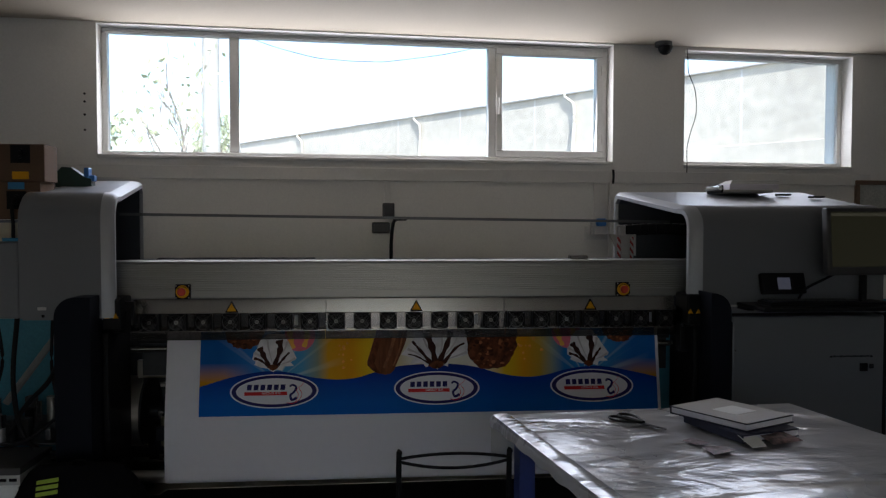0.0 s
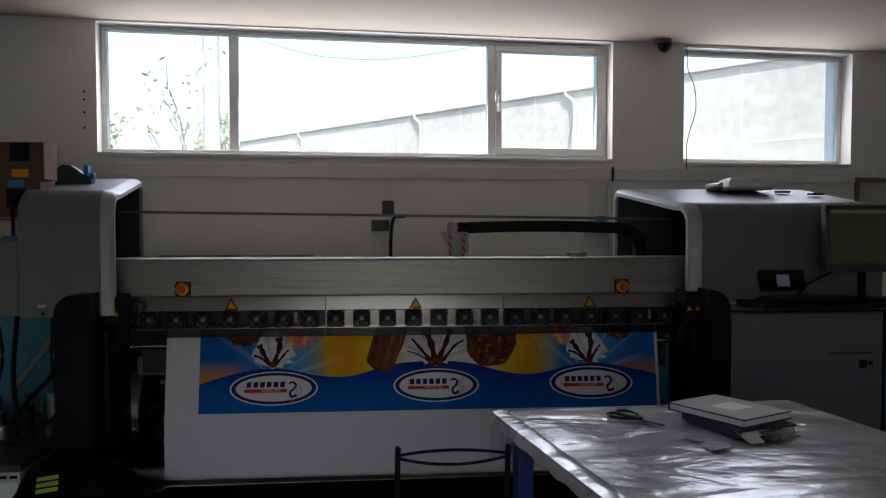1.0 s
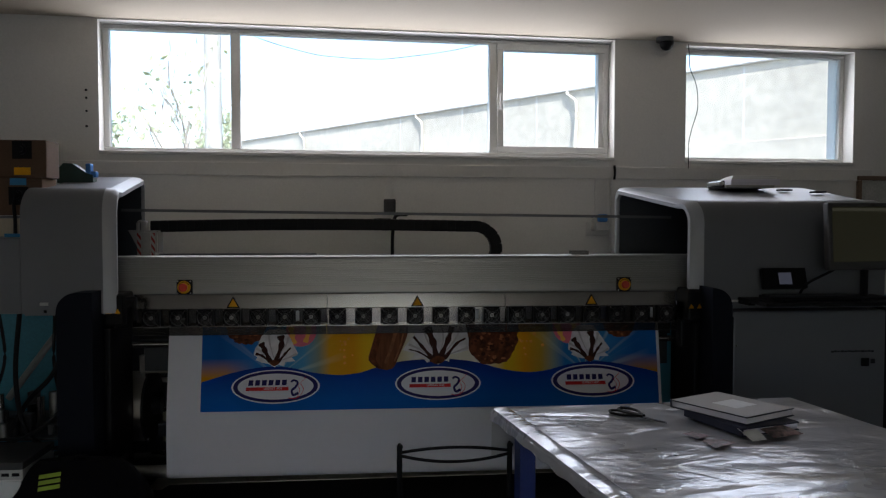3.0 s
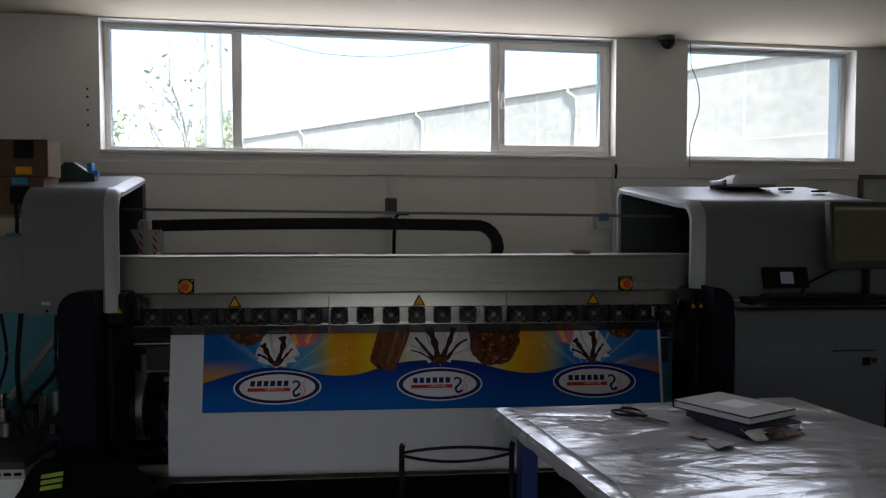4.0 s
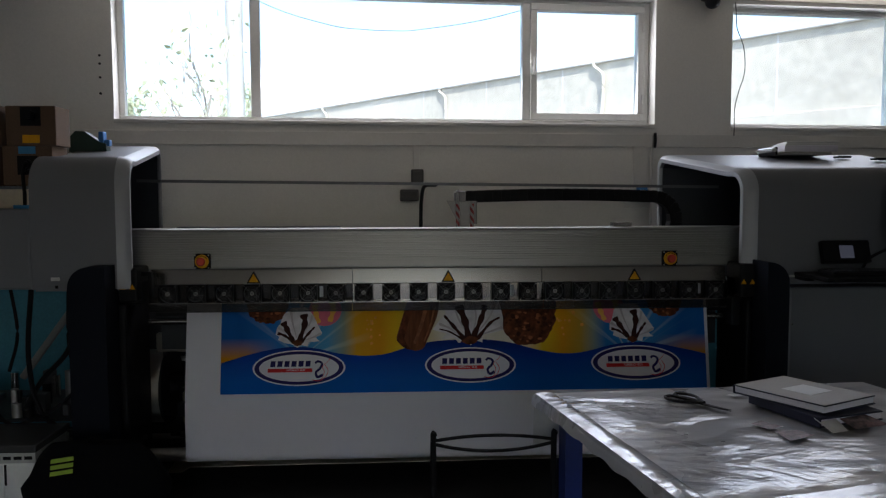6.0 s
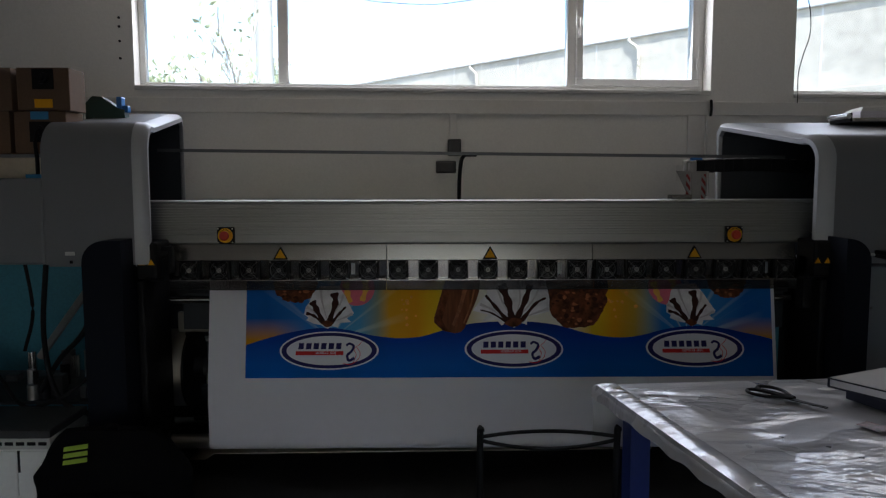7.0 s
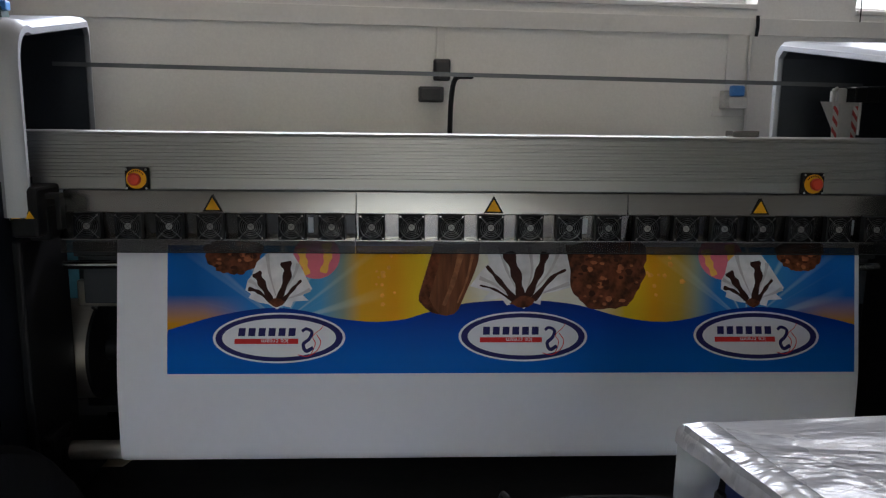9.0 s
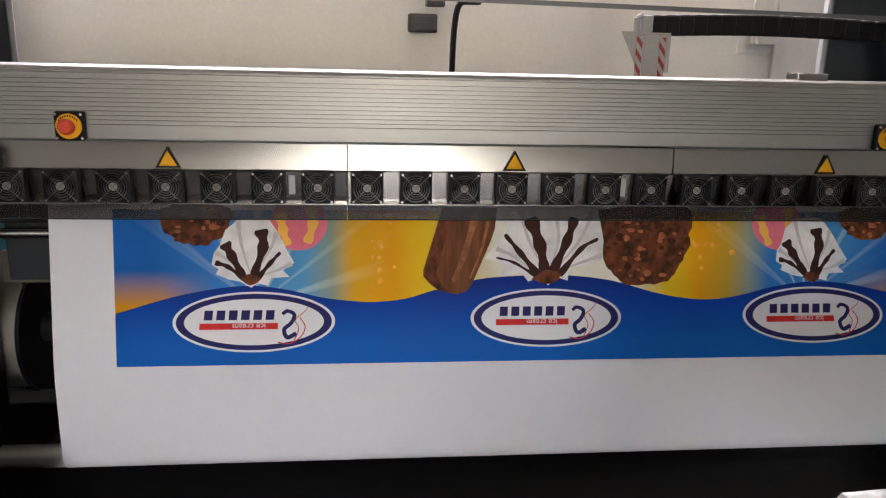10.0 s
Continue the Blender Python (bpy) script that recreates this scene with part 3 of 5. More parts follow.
for a, b in ((-1.63, -1.536), (1.48, 1.565)):
    part("end_cap", boxed(a, b, 4.598, 4.78, 1.00, 1.17, 0.012), BLACK, P, "black cover end cap with two warning signs")
BAR = mat("brushed_bar", (0.50, 0.49, 0.47), 0.38, 0.75, var=0.1, stretch=(0.2, 4, 4))
# rollers, spindles and the take-up bar
part("guide_roller", cyled((-1.55, 4.80, 0.872), (1.47, 4.80, 0.872), 0.016, 24), CHROME, P, "thin chrome guide roller", True)
part("print_bed", boxed(-1.52, 1.46, 4.805, 5.25, 0.90, 0.955, 0.006), BLACK, P, "black printing bed under the beam")
part("heater_plate", boxed(-1.5, 1.45, 4.83, 4.86, 0.72, 0.90, 0.004), DARK, P)
part("take_up_bar", cyled((-1.60, 4.73, 0.192), (1.5, 4.73, 0.192), 0.0345, 32), BAR, P, "polished take-up bar", True)
part("supply_spindle", cyled((-1.50, 5.19, 0.430), (1.5, 5.19, 0.430), 0.022, 28), CHROME, P, "polished supply spindle", True)
part("lower_crossbar", boxed(-1.6, 1.5, 5.24, 5.30, 0.24, 0.32, 0.006), DARK, P)
part("rear_crossbar", boxed(-1.6, 1.5, 5.36, 5.42, 0.615, 0.64, 0.004), ALU, P)
part("rear_crossbar", boxed(-1.6, 1.5, 5.36, 5.42, 0.545, 0.565, 0.004), ALU, P)
DRUM = mat("dark_turned_steel", (0.32, 0.29, 0.25), 0.42, 0.7, var=0.12, scale=2, fine=60, stretch=(0.2, 5, 5))
drum = part("roll_drum", cyled((-1.71, 5.16, 0.45), (-1.566, 5.16, 0.45), 0.205, 56), DRUM, P, "dark turned steel roll drum", True)
part("drum_rim", cyled((-1.565, 5.16, 0.45), (-1.552, 5.16, 0.45), 0.213, 56), BLACK, drum, "", True)
part("drum_hub", cyled((-1.551, 5.16, 0.45), (-1.50, 5.16, 0.45), 0.05, 28), BLACK, drum, "", True)
for z in (0.285, 0.66):
    part("drum_screw", cyled((-1.552, 5.02, z), (-1.536, 5.02, z), 0.012, 12), CHROME, drum)
bm = bmesh.new()
box(bm, -1.66, -1.56, 4.62, 4.80, 0.15, 0.28, 0.015), cyl(bm, (-1.57, 4.73, 0.192), (-1.54, 4.73, 0.192), 0.045, 20)
part("take_up_motor", bm, BLACK, P)
part("motor_label", boxed(-1.645, -1.61, 4.614, 4.619, 0.22, 0.255, 0.002), BLUEPAINT, P)
OLIVE = mat("olive_panel", (0.10, 0.09, 0.055), 0.6, var=0.15, dirt=0.3)
part("lower_panel", boxed(-1.54, 1.45, 5.30, 5.33, 0.19, 0.37, 0.004), OLIVE, P, "dull olive lower panel")
part("heater_edge", boxed(-1.54, -1.36, 4.862, 4.90, 0.70, 0.80, 0.006), BRONZE, P, "dark brushed plate")
bm = bmesh.new()
cyl(bm, (-1.53, 5.05, 0.20), (-1.36, 5.0, 0.215), 0.010, 10), box(bm, -1.47, -1.44, 4.99, 5.05, 0.20, 0.235, 0.006)
part("clamp_lever", bm, STEEL, P)
# dark sheet added in place of shade, hiding the teal wall behind
part("shade_sheet", boxed(-1.78, 1.5, 5.45, 5.48, 0.08, 1.04, 0.004), DARK, P, "dark sheet added to shade the gap under the printer")

STRIP = mat("dull_strip", (0.16, 0.17, 0.18), 0.5, 0.5, var=0.1)
# rod with its clamp, above the beam
bm = boxed(-1.78, 1.66, 5.338, 5.346, 1.580, 1.597)
for v in bm.verts:
    v.co.z -= 0.0127 * v.co.x
part("guide_strip", bm, STRIP, P, "thin horizontal metal strip")
bm = bmesh.new()
tube(bm, ((-0.132, 5.36, 1.30), (-0.130, 5.36, 1.45), (-0.120, 5.36, 1.55), (-0.100, 5.36, 1.582), (-0.07, 5.36, 1.586)), 0.011, 8)
box(bm, -0.112, -0.034, 5.345, 5.38, 1.573, 1.598, 0.006)
part("strip_support", bm, BLACK, P, "black bent support post", True)

# monitor, keyboard tray and little touch panel stand on the printer's right end
tray = thing("keyboard_tray", (2.2, 4.4, 1.10), "black keyboard tray fixed to the grey housing", "tray")
bm = bmesh.new()
box(bm, 1.765, 2.65, 4.30, 4.62, 1.105, 1.125, 0.006), box(bm, 1.77, 1.81, 4.50, 4.625, 1.09, 1.106, 0.002)
part("board", bm, BLACK, tray)
kb = thing("keyboard", (2.2, 4.4, 1.126), "black computer keyboard on the tray", "keyboard")
part("body", boxed(1.83, 2.32, 4.36, 4.51, 1.1255, 1.148, 0.005), BLACK, kb)
bm = bmesh.new()
for i in range(15):
    for j in range(5):
        box(bm, 1.845 + 0.031 * i, 1.870 + 0.031 * i, 4.368 + 0.027 * j, 4.390 + 0.027 * j, 1.1475, 1.154)
part("keys", bm, DARK, kb)
mon = thing("monitor", (2.42, 4.46, 1.05), "black flat monitor with a dim yellow screen", "monitor")
mm = Matrix.Translation((2.447, 4.45, 1.464)) @ Euler((radians(-4), 0, radians(6))).to_matrix().to_4x4()


def placed(m, *a, **k):
    bm = boxed(*a, **k)
    bmesh.ops.transform(bm, matrix=m, verts=bm.verts)
    return bm


bm = placed(mm, -0.285, 0.285, -0.004, 0.04, -0.18, 0.18, bevel=0.008)
part("casing", bm, DGREY, mon)
part("screen", placed(mm, -0.262, 0.262, -0.006, -0.0045, -0.135, 0.158), glow("dim_screen", (0.20, 0.19, 0.08), 0.012), mon, "dim screen")
bm = placed(mm, -0.262, 0.262, -0.0075, -0.0062, 0.135, 0.150)
part("screen_bar", bm, glow("dim_bar", (0.3, 0.28, 0.18), 0.025), mon)
bm = bmesh.new()
cyl(bm, (2.42, 4.50, 1.128), (2.42, 4.50, 1.40), 0.02, 12), box(bm, 2.30, 2.54, 4.42, 4.60, 1.1255, 1.138, 0.004)
part("stand", bm, BLACK, mon)
solid("monitor_cable", tubed(((2.10, 4.59, 1.13), (2.13, 4.56, 1.20), (2.22, 4.52, 1.26), (2.34, 4.52, 1.32)), 0.007), BLACK, "thin black monitor cable", "cable")
pan = thing("touch_panel", (2.02, 4.6, 1.19), "small black touch panel with a lit display", "control panel")
pm = Matrix.Translation((2.014, 4.59, 1.228)) @ Euler((radians(-18), 0, radians(0))).to_matrix().to_4x4()
part("casing", placed(pm, -0.125, 0.125, -0.015, 0.02, -0.058, 0.058, bevel=0.006), BLACK, pan)
part("display", placed(pm, -0.036, 0.036, -0.0175, -0.0155, -0.036, 0.030), glow("lit_display", (0.62, 0.65, 0.85), 0.016), pan, "lit display")

# ---- print carriage and its cable chain ----
carriage = thing("print_carriage", (0, 5.16, 1.10), "print carriage with a steel bracket and red-white striped tape", "print carriage")
part("carriage_body", boxed(-0.02, 0.16, 5.12, 5.22, 1.10, 1.34, 0.01), DARK, carriage)
STRIPED = mat("striped_tape", (0.8, 0.78, 0.75), 0.5, var=0.04)
n, l = STRIPED.node_tree.nodes, STRIPED.node_tree.links
wv, rp, cd = n.new("ShaderNodeTexWave"), n.new("ShaderNodeValToRGB"), n.new("ShaderNodeTexCoord")
mp = n.new("ShaderNodeMapping")
mp.inputs["Rotation"].default_value = (0, radians(35), 0)
wv.inputs["Scale"].default_value = 12
rp.color_ramp.interpolation = "CONSTANT"
rp.color_ramp.elements[0].color, rp.color_ramp.elements[1].color = (0.34, 0.32, 0.31, 1), (0.26, 0.016, 0.016, 1)
rp.color_ramp.elements[1].position = 0.55
l.new(cd.outputs["Object"], mp.inputs[0]), l.new(mp.outputs[0], wv.inputs[0]), l.new(wv.outputs[0], rp.inputs[0])
l.new(rp.outputs[0], n["Principled BSDF"].inputs["Base Color"])
LIGHTMETAL = mat("light_metal", (0.32, 0.31, 0.30), 0.45, 0.25, var=0.08)
part("bracket_plate", boxed(0.034, 0.088, 5.10, 5.106, 1.335, 1.480, 0.002), LIGHTMETAL, carriage, "light steel bracket plate")
for a, b in ((0.010, 0.032), (0.090, 0.112)):
    part("striped_plate", boxed(a, b, 5.102, 5.107, 1.345, 1.475, 0.002), STRIPED, carriage, "plate with red-white striped tape")
part("back_plate", plate([(-0.042, 5.114, 1.492), (0.030, 5.114, 1.352), (0.034, 5.114, 1.492)], 0.003), LIGHTMETAL, carriage, "tapered light plate")
part("back_plate", boxed(0.036, 0.122, 5.112, 5.116, 1.36, 1.49, 0.002), LIGHTMETAL, carriage)
part("side_plate", boxed(0.125, 0.130, 5.108, 5.20, 1.36, 1.49, 0.001), LIGHTMETAL, carriage)
bm = bmesh.new()
box(bm, 0.028, 0.066, 5.11, 5.15, 1.485, 1.545, 0.006), cyl(bm, (0.012, 5.12, 1.47), (0.012, 5.12, 1.535), 0.011, 14), cyl(bm, (0.012, 5.12, 1.535), (0.03, 5.12, 1.545), 0.009, 12)
part("connector", bm, LIGHTMETAL, carriage, "metal cable connector", True)

RUN_T = [0, 0.15, 0.3, 0.5, 0.75, 1, 1.25, 1.5, 1.75, 2, 2.25, 2.4, 2.55, 2.7, 2.85, 4.3, 4.4, 4.5, 4.6, 4.75, 5, 5.2, 5.5, 5.75, 6, 6.3, 6.5, 6.75, 7, 7.15, 7.3, 7.5, 9.0, 9.15, 9.3, 9.5, 9.65, 9.8, 10]
STOPS = [(0, 1.23), (0.15, 1.12), (0.3, 0.975), (0.5, 0.777), (1, 0.202), (1.5, -0.322), (2, -0.842), (2.5, -1.388), (2.7, -1.585), (2.85, -1.625), (4.3, -1.625), (4.4, -1.59), (4.5, -1.515), (4.6, -1.427), (5, -0.98), (5.2, -0.74), (6.3, 0.348), (6.5, 0.55), (7, 1.033), (7.3, 1.33), (7.5, 1.398), (9.0, 1.398), (9.15, 1.35), (9.3, 1.24), (9.5, 1.035), (9.8, 0.665), (10, 0.448)]


def carriage_x(t):
    return float(np.interp(t, [a for a, _ in STOPS], [b for _, b in STOPS]))


CHAIN_Z, CHAIN_R, CHAIN_Y, PITCH = 1.512, 0.135, 5.19, 0.05
chain = thing("cable_chain", (0, CHAIN_Y, 1.2), "black plastic cable drag chain behind the beam", "cable chain")
bm = bmesh.new()
for s in (-1, 1):
    v = box(bm, -0.029, 0.029, s * 0.034 - 0.004, s * 0.034 + 0.004, -0.034, 0.034, 0.006, 1)
box(bm, -0.018, 0.018, -0.032, 0.032, -0.033, -0.026), box(bm, -0.018, 0.018, -0.032, 0.032, 0.024, 0.031)
box(bm, -0.027, 0.027, -0.026, 0.026, -0.02, 0.02)
LINK = finish(bm, "link", BLACK, False)
bm = bmesh.new()
box(bm, -0.010, 0.010, -0.034, 0.034, 0.0312, 0.0355, 0.001, 1)
LATCH = finish(bm, "latch", LIGHTMETAL, False)
LINKS = []
for i in range(60):
    k = new("link", LINK)
    k.parent = chain
    h = new("latch", LATCH)
    h.parent = k
    LINKS.append(k)


def link_pose(i, xc):
    """A link's place along the chain, in the chain's space: upper run, bend, lower run."""
    s = PITCH * (i + 0.5)
    x_start = xc + 0.075
    bend = 0.50 + 0.5 * (xc + 1.625) - CHAIN_R
    up = bend - x_start
    if s < up:
        sag = 0.012 * math.sin(math.pi * s / up)
        return pose(x_start + s, 0, CHAIN_Z - 1.2 + sag)
    a = (s - up) / CHAIN_R
    if a < math.pi:
        return pose(bend + CHAIN_R * math.sin(a), 0, CHAIN_Z - 1.2 - CHAIN_R + CHAIN_R * math.cos(a), 0, math.degrees(a), 0)
    return pose(bend - (s - up - math.pi * CHAIN_R), 0, CHAIN_Z - 1.2 - 2 * CHAIN_R, 0, 180, 0)


# ---- the banner ----
PB, PT = Vector((0, 4.70, 0.50)), Vector((0, 4.775, 0.93))
UP = (PT - PB).normalized()
OUT = Vector((0, -UP.z, UP.y))
banner = thing("printed_banner", (0.02, 4.65, 0.2), "white vinyl banner half printed with an ice cream advert", "banner")
side_line = [PB + UP * s for s in (0.53, 0.50, 0.43, 0.2, 0.0)]
side_line += [Vector((0, y, z)) for y, z in ((4.6965, 0.46), (4.694, 0.41), (4.692, 0.35), (4.691, 0.29), (4.691, 0.22), (4.6925, 0.192), (4.699, 0.173), (4.713, 0.158), (4.73, 0.1535), (4.747, 0.158), (4.762, 0.173), (4.769, 0.192))]
MX0, MX1 = -1.350, 1.375
front = [(p.y, p.z) for p in side_line]
back = []
for k, p in enumerate(side_line):
    d = (side_line[min(k + 1, len(side_line) - 1)] - side_line[max(k - 1, 0)]).normalized()
    back.append((p.y - d.z * 0.0009, p.z + d.y * 0.0009))
bm = prismed([*front, *back[::-1]], MX0, MX1)
sheet = part("vinyl_sheet", bm, VINYL, banner, "white vinyl sheet", True)


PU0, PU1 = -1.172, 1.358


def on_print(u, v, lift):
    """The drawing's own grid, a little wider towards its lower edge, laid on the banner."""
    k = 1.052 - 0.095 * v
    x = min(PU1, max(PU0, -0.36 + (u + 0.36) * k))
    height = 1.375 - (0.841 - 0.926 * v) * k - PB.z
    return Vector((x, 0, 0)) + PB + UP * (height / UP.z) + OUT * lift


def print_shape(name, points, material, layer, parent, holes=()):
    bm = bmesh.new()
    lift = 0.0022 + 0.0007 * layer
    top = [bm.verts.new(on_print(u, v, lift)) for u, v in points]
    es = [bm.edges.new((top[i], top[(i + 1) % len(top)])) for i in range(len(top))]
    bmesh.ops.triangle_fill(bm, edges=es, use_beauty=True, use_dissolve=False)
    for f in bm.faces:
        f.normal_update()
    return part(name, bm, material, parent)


def ink(name, colour, **k):
    return mat(name, colour, 0.6, spec=0.12, var=k.pop("var", 0.06), scale=k.pop("scale", 8), fine=k.pop("fine", 60), **k)


def picture_material():
    m = bpy.data.materials.new("printed_sky_rays")
    m.use_nodes = True
    n, l = m.node_tree.nodes, m.node_tree.links
    b = n["Principled BSDF"]
    b.inputs["Roughness"].default_value, b.inputs["Specular IOR Level"].default_value = 0.6, 0.12
    co, sep, rp = n.new("ShaderNodeTexCoord"), n.new("ShaderNodeSeparateXYZ"), n.new("ShaderNodeValToRGB")
    l.new(co.outputs["Object"], sep.inputs[0])
    # slanted position along the banner
    sl = n.new("ShaderNodeMath")
    sl.operation = "MULTIPLY_ADD"
    l.new(sep.outputs[2], sl.inputs[0])
    sl.inputs[1].default_value = 0.0
    l.new(sep.outputs[0], sl.inputs[2])
    mr = n.new("ShaderNodeMapRange")
    mr.inputs["From Min"].default_value, mr.inputs["From Max"].default_value = -1.22, 1.44
    l.new(sl.outputs[0], mr.inputs[0])
    wob = n.new("ShaderNodeTexNoise")
    wob.inputs["Scale"].default_value = 3
    l.new(co.outputs["Object"], wob.inputs[0])
    mix = n.new("ShaderNodeMath")
    mix.operation = "MULTIPLY_ADD"
    l.new(wob.outputs[0], mix.inputs[0])
    mix.inputs[1].default_value = 0.03
    l.new(mr.outputs[0], mix.inputs[2])
    l.new(mix.outputs[0], rp.inputs[0])
    e = rp.color_ramp.elements
    cols = [(0.0, (0.004, 0.11, 0.42)), (0.06, (0.004, 0.12, 0.45)), (0.13, (0.025, 0.21, 0.64)), (0.23, (0.10, 0.38, 0.70)), (0.262, (0.30, 0.36, 0.28)), (0.285, (0.82, 0.42, 0.01)), (0.33, (0.86, 0.38, 0.002)), (0.37, (0.90, 0.60, 0.012)),
            (0.415, (0.66, 0.52, 0.16)), (0.45, (0.85, 0.80, 0.70)), (0.60, (0.86, 0.80, 0.66)), (0.645, (0.90, 0.60, 0.012)), (0.69, (0.86, 0.37, 0.002)), (0.725, (0.58, 0.36, 0.03)), (0.75, (0.30, 0.36, 0.30)), (0.775, (0.02, 0.20, 0.58)),
            (0.86, (0.05, 0.27, 0.62)), (0.93, (0.01, 0.14, 0.50)), (1.0, (0.01, 0.13, 0.46))]
    e[0].position, e[0].color = cols[0][0], (*cols[0][1], 1)
    e[1].position, e[1].color = cols[-1][0], (*cols[-1][1], 1)
    for p, c in cols[1:-1]:
        k = e.new(p)
        k.color = (*[0.8 * q for q in c], 1)
    # pale rays fanning out
    def calc(op, a, b):
        k = n.new("ShaderNodeMath")
        k.operation = op
        for slot, v in enumerate((a, b)):
            if isinstance(v, float):
                k.inputs[slot].default_value = v
            else:
                l.new(v, k.inputs[slot])
        return k.outputs[0]

    across = calc("SUBTRACT", calc("FLOORED_MODULO", calc("ADD", sep.outputs[0], 2.05), 0.855), 0.41)
    turn = calc("ARCTAN2", calc("SUBTRACT", sep.outputs[2], 0.47), across)
    comb = n.new("ShaderNodeCombineXYZ")
    l.new(calc("MULTIPLY", turn, 5.5), comb.inputs[0])
    rays = n.new("ShaderNodeTexNoise")
    l.new(comb.outputs[0], rays.inputs[0])
    rays.inputs["Scale"].default_value, rays.inputs["Detail"].default_value = 1.0, 1
    cut = n.new("ShaderNodeMapRange")
    cut.inputs["From Min"].default_value, cut.inputs["From Max"].default_value, cut.inputs["To Max"].default_value = 0.52, 0.72, 0.6
    l.new(rays.outputs[0], cut.inputs[0])
    fade = n.new("ShaderNodeMapRange")
    fade.inputs["From Min"].default_value, fade.inputs["From Max"].default_value, fade.inputs["To Min"].default_value, fade.inputs["To Max"].default_value = 0.05, 0.38, 1.0, 0.0
    l.new(calc("ABSOLUTE", across, 0.0), fade.inputs[0])
    shine = calc("MULTIPLY", cut.outputs[0], fade.outputs[0])
    # orange glow in both lower corners
    ends, low, warm = n.new("ShaderNodeMapRange"), n.new("ShaderNodeMapRange"), n.new("ShaderNodeMix")
    ends.inputs["From Min"].default_value, ends.inputs["From Max"].default_value = 0.98, 1.14
    low.inputs["From Min"].default_value, low.inputs["From Max"].default_value, low.inputs["To Min"].default_value, low.inputs["To Max"].default_value = 0.47, 0.57, 1.0, 0.0
    l.new(calc("ABSOLUTE", calc("SUBTRACT", sep.outputs[0], 0.08), 0.0), ends.inputs[0]), l.new(sep.outputs[2], low.inputs[0])
    warm.data_type = "RGBA"
    warm.inputs[7].default_value = (0.55, 0.24, 0.004, 1)
    l.new(calc("MULTIPLY", ends.outputs[0], low.outputs[0]), warm.inputs[0]), l.new(rp.outputs[0], warm.inputs[6])
    lite = n.new("ShaderNodeMix")
    lite.data_type = "RGBA"
    lite.inputs[7].default_value = (0.74, 0.76, 0.62, 1)
    l.new(shine, lite.inputs[0]), l.new(warm.outputs[2], lite.inputs[6]), l.new(lite.outputs[2], b.inputs["Base Color"])
    return m




def blue_material():
    """Deep blue at the wave, brighter blue at the banner's printed edge."""
    m = ink("print_blue", (0.003, 0.10, 0.50))
    n, l = m.node_tree.nodes, m.node_tree.links
    co, sep, rp = n.new("ShaderNodeTexCoord"), n.new("ShaderNodeSeparateXYZ"), n.new("ShaderNodeValToRGB")
    mr = n.new("ShaderNodeMapRange")
    mr.inputs["From Min"].default_value, mr.inputs["From Max"].default_value = 0.35, 0.56
    l.new(co.outputs["Object"], sep.inputs[0]), l.new(sep.outputs[2], mr.inputs[0]), l.new(mr.outputs[0], rp.inputs[0])
    e = rp.color_ramp.elements
    e[0].color, e[1].color = (0.0, 0.100, 0.43, 1), (0.002, 0.013, 0.155, 1)
    k = e.new(0.55)
    k.color = (0.0, 0.047, 0.32, 1)
    l.new(rp.outputs[0], n["Principled BSDF"].inputs["Base Color"])
    return m


I_BLUE = blue_material()
I_NAVY, I_WHITE = ink("print_navy", (0.02, 0.018, 0.11)), ink("print_white", (0.70, 0.69, 0.72), var=0.02)
I_RED, I_CREAM = ink("print_red", (0.62, 0.03, 0.03)), ink("print_cream", (0.70, 0.67, 0.69), var=0.22, scale=14, fine=22)
I_CHOC = ink("print_chocolate", (0.13, 0.036, 0.014), var=0.75, scale=22, fine=45)
I_BAR = ink("print_chocolate_bar", (0.15, 0.05, 0.02), var=0.5, scale=6, fine=14, stretch=(5, 1, 0.6))
I_SYRUP, I_PINK, I_PALE, I_NUT = ink("print_syrup", (0.04, 0.012, 0.008), var=0.4), ink("print_pink", (0.72, 0.16, 0.22)), ink("print_pale_orange", (0.85, 0.45, 0.08)), ink("print_nut", (0.80, 0.36, 0.06), var=0.3)
picture = print_shape("printed_picture", [(-1.3, 0.12), (1.5, 0.12), (1.5, 0.45), (-1.3, 0.45)], picture_material(), 0, banner)
tagged(picture, "colourful upside-down ice cream advert")
wave = [(-1.3, 0.10), (-1.140, 0.150), (-0.991, 0.195), (-0.864, 0.220), (-0.768, 0.227), (-0.67, 0.216), (-0.572, 0.193), (-0.49, 0.182), (-0.416, 0.178), (-0.325, 0.187), (-0.242, 0.211), (-0.125, 0.240), (-0.04, 0.250), (0.079, 0.255), (0.182, 0.252), (0.302, 0.236), (0.422, 0.202), (0.525, 0.182), (0.613, 0.178), (0.701, 0.190), (0.81, 0.216), (0.936, 0.231), (1.044, 0.224), (1.165, 0.200), (1.30, 0.167), (1.5, 0.10)]
wave = [(p.x, p.y) for p in smooth_line([(u, v, 0) for u, v in wave], 4)]
print_shape("blue_wave", [(-1.3, 0.0), (1.5, 0.0), *wave[::-1]], I_BLUE, 1, picture)


def oval_points(cu, cv, ru, rv, n=56):
    return [(cu + ru * math.cos(2 * math.pi * k / n), cv + rv * math.sin(2 * math.pi * k / n)) for k in range(n)]


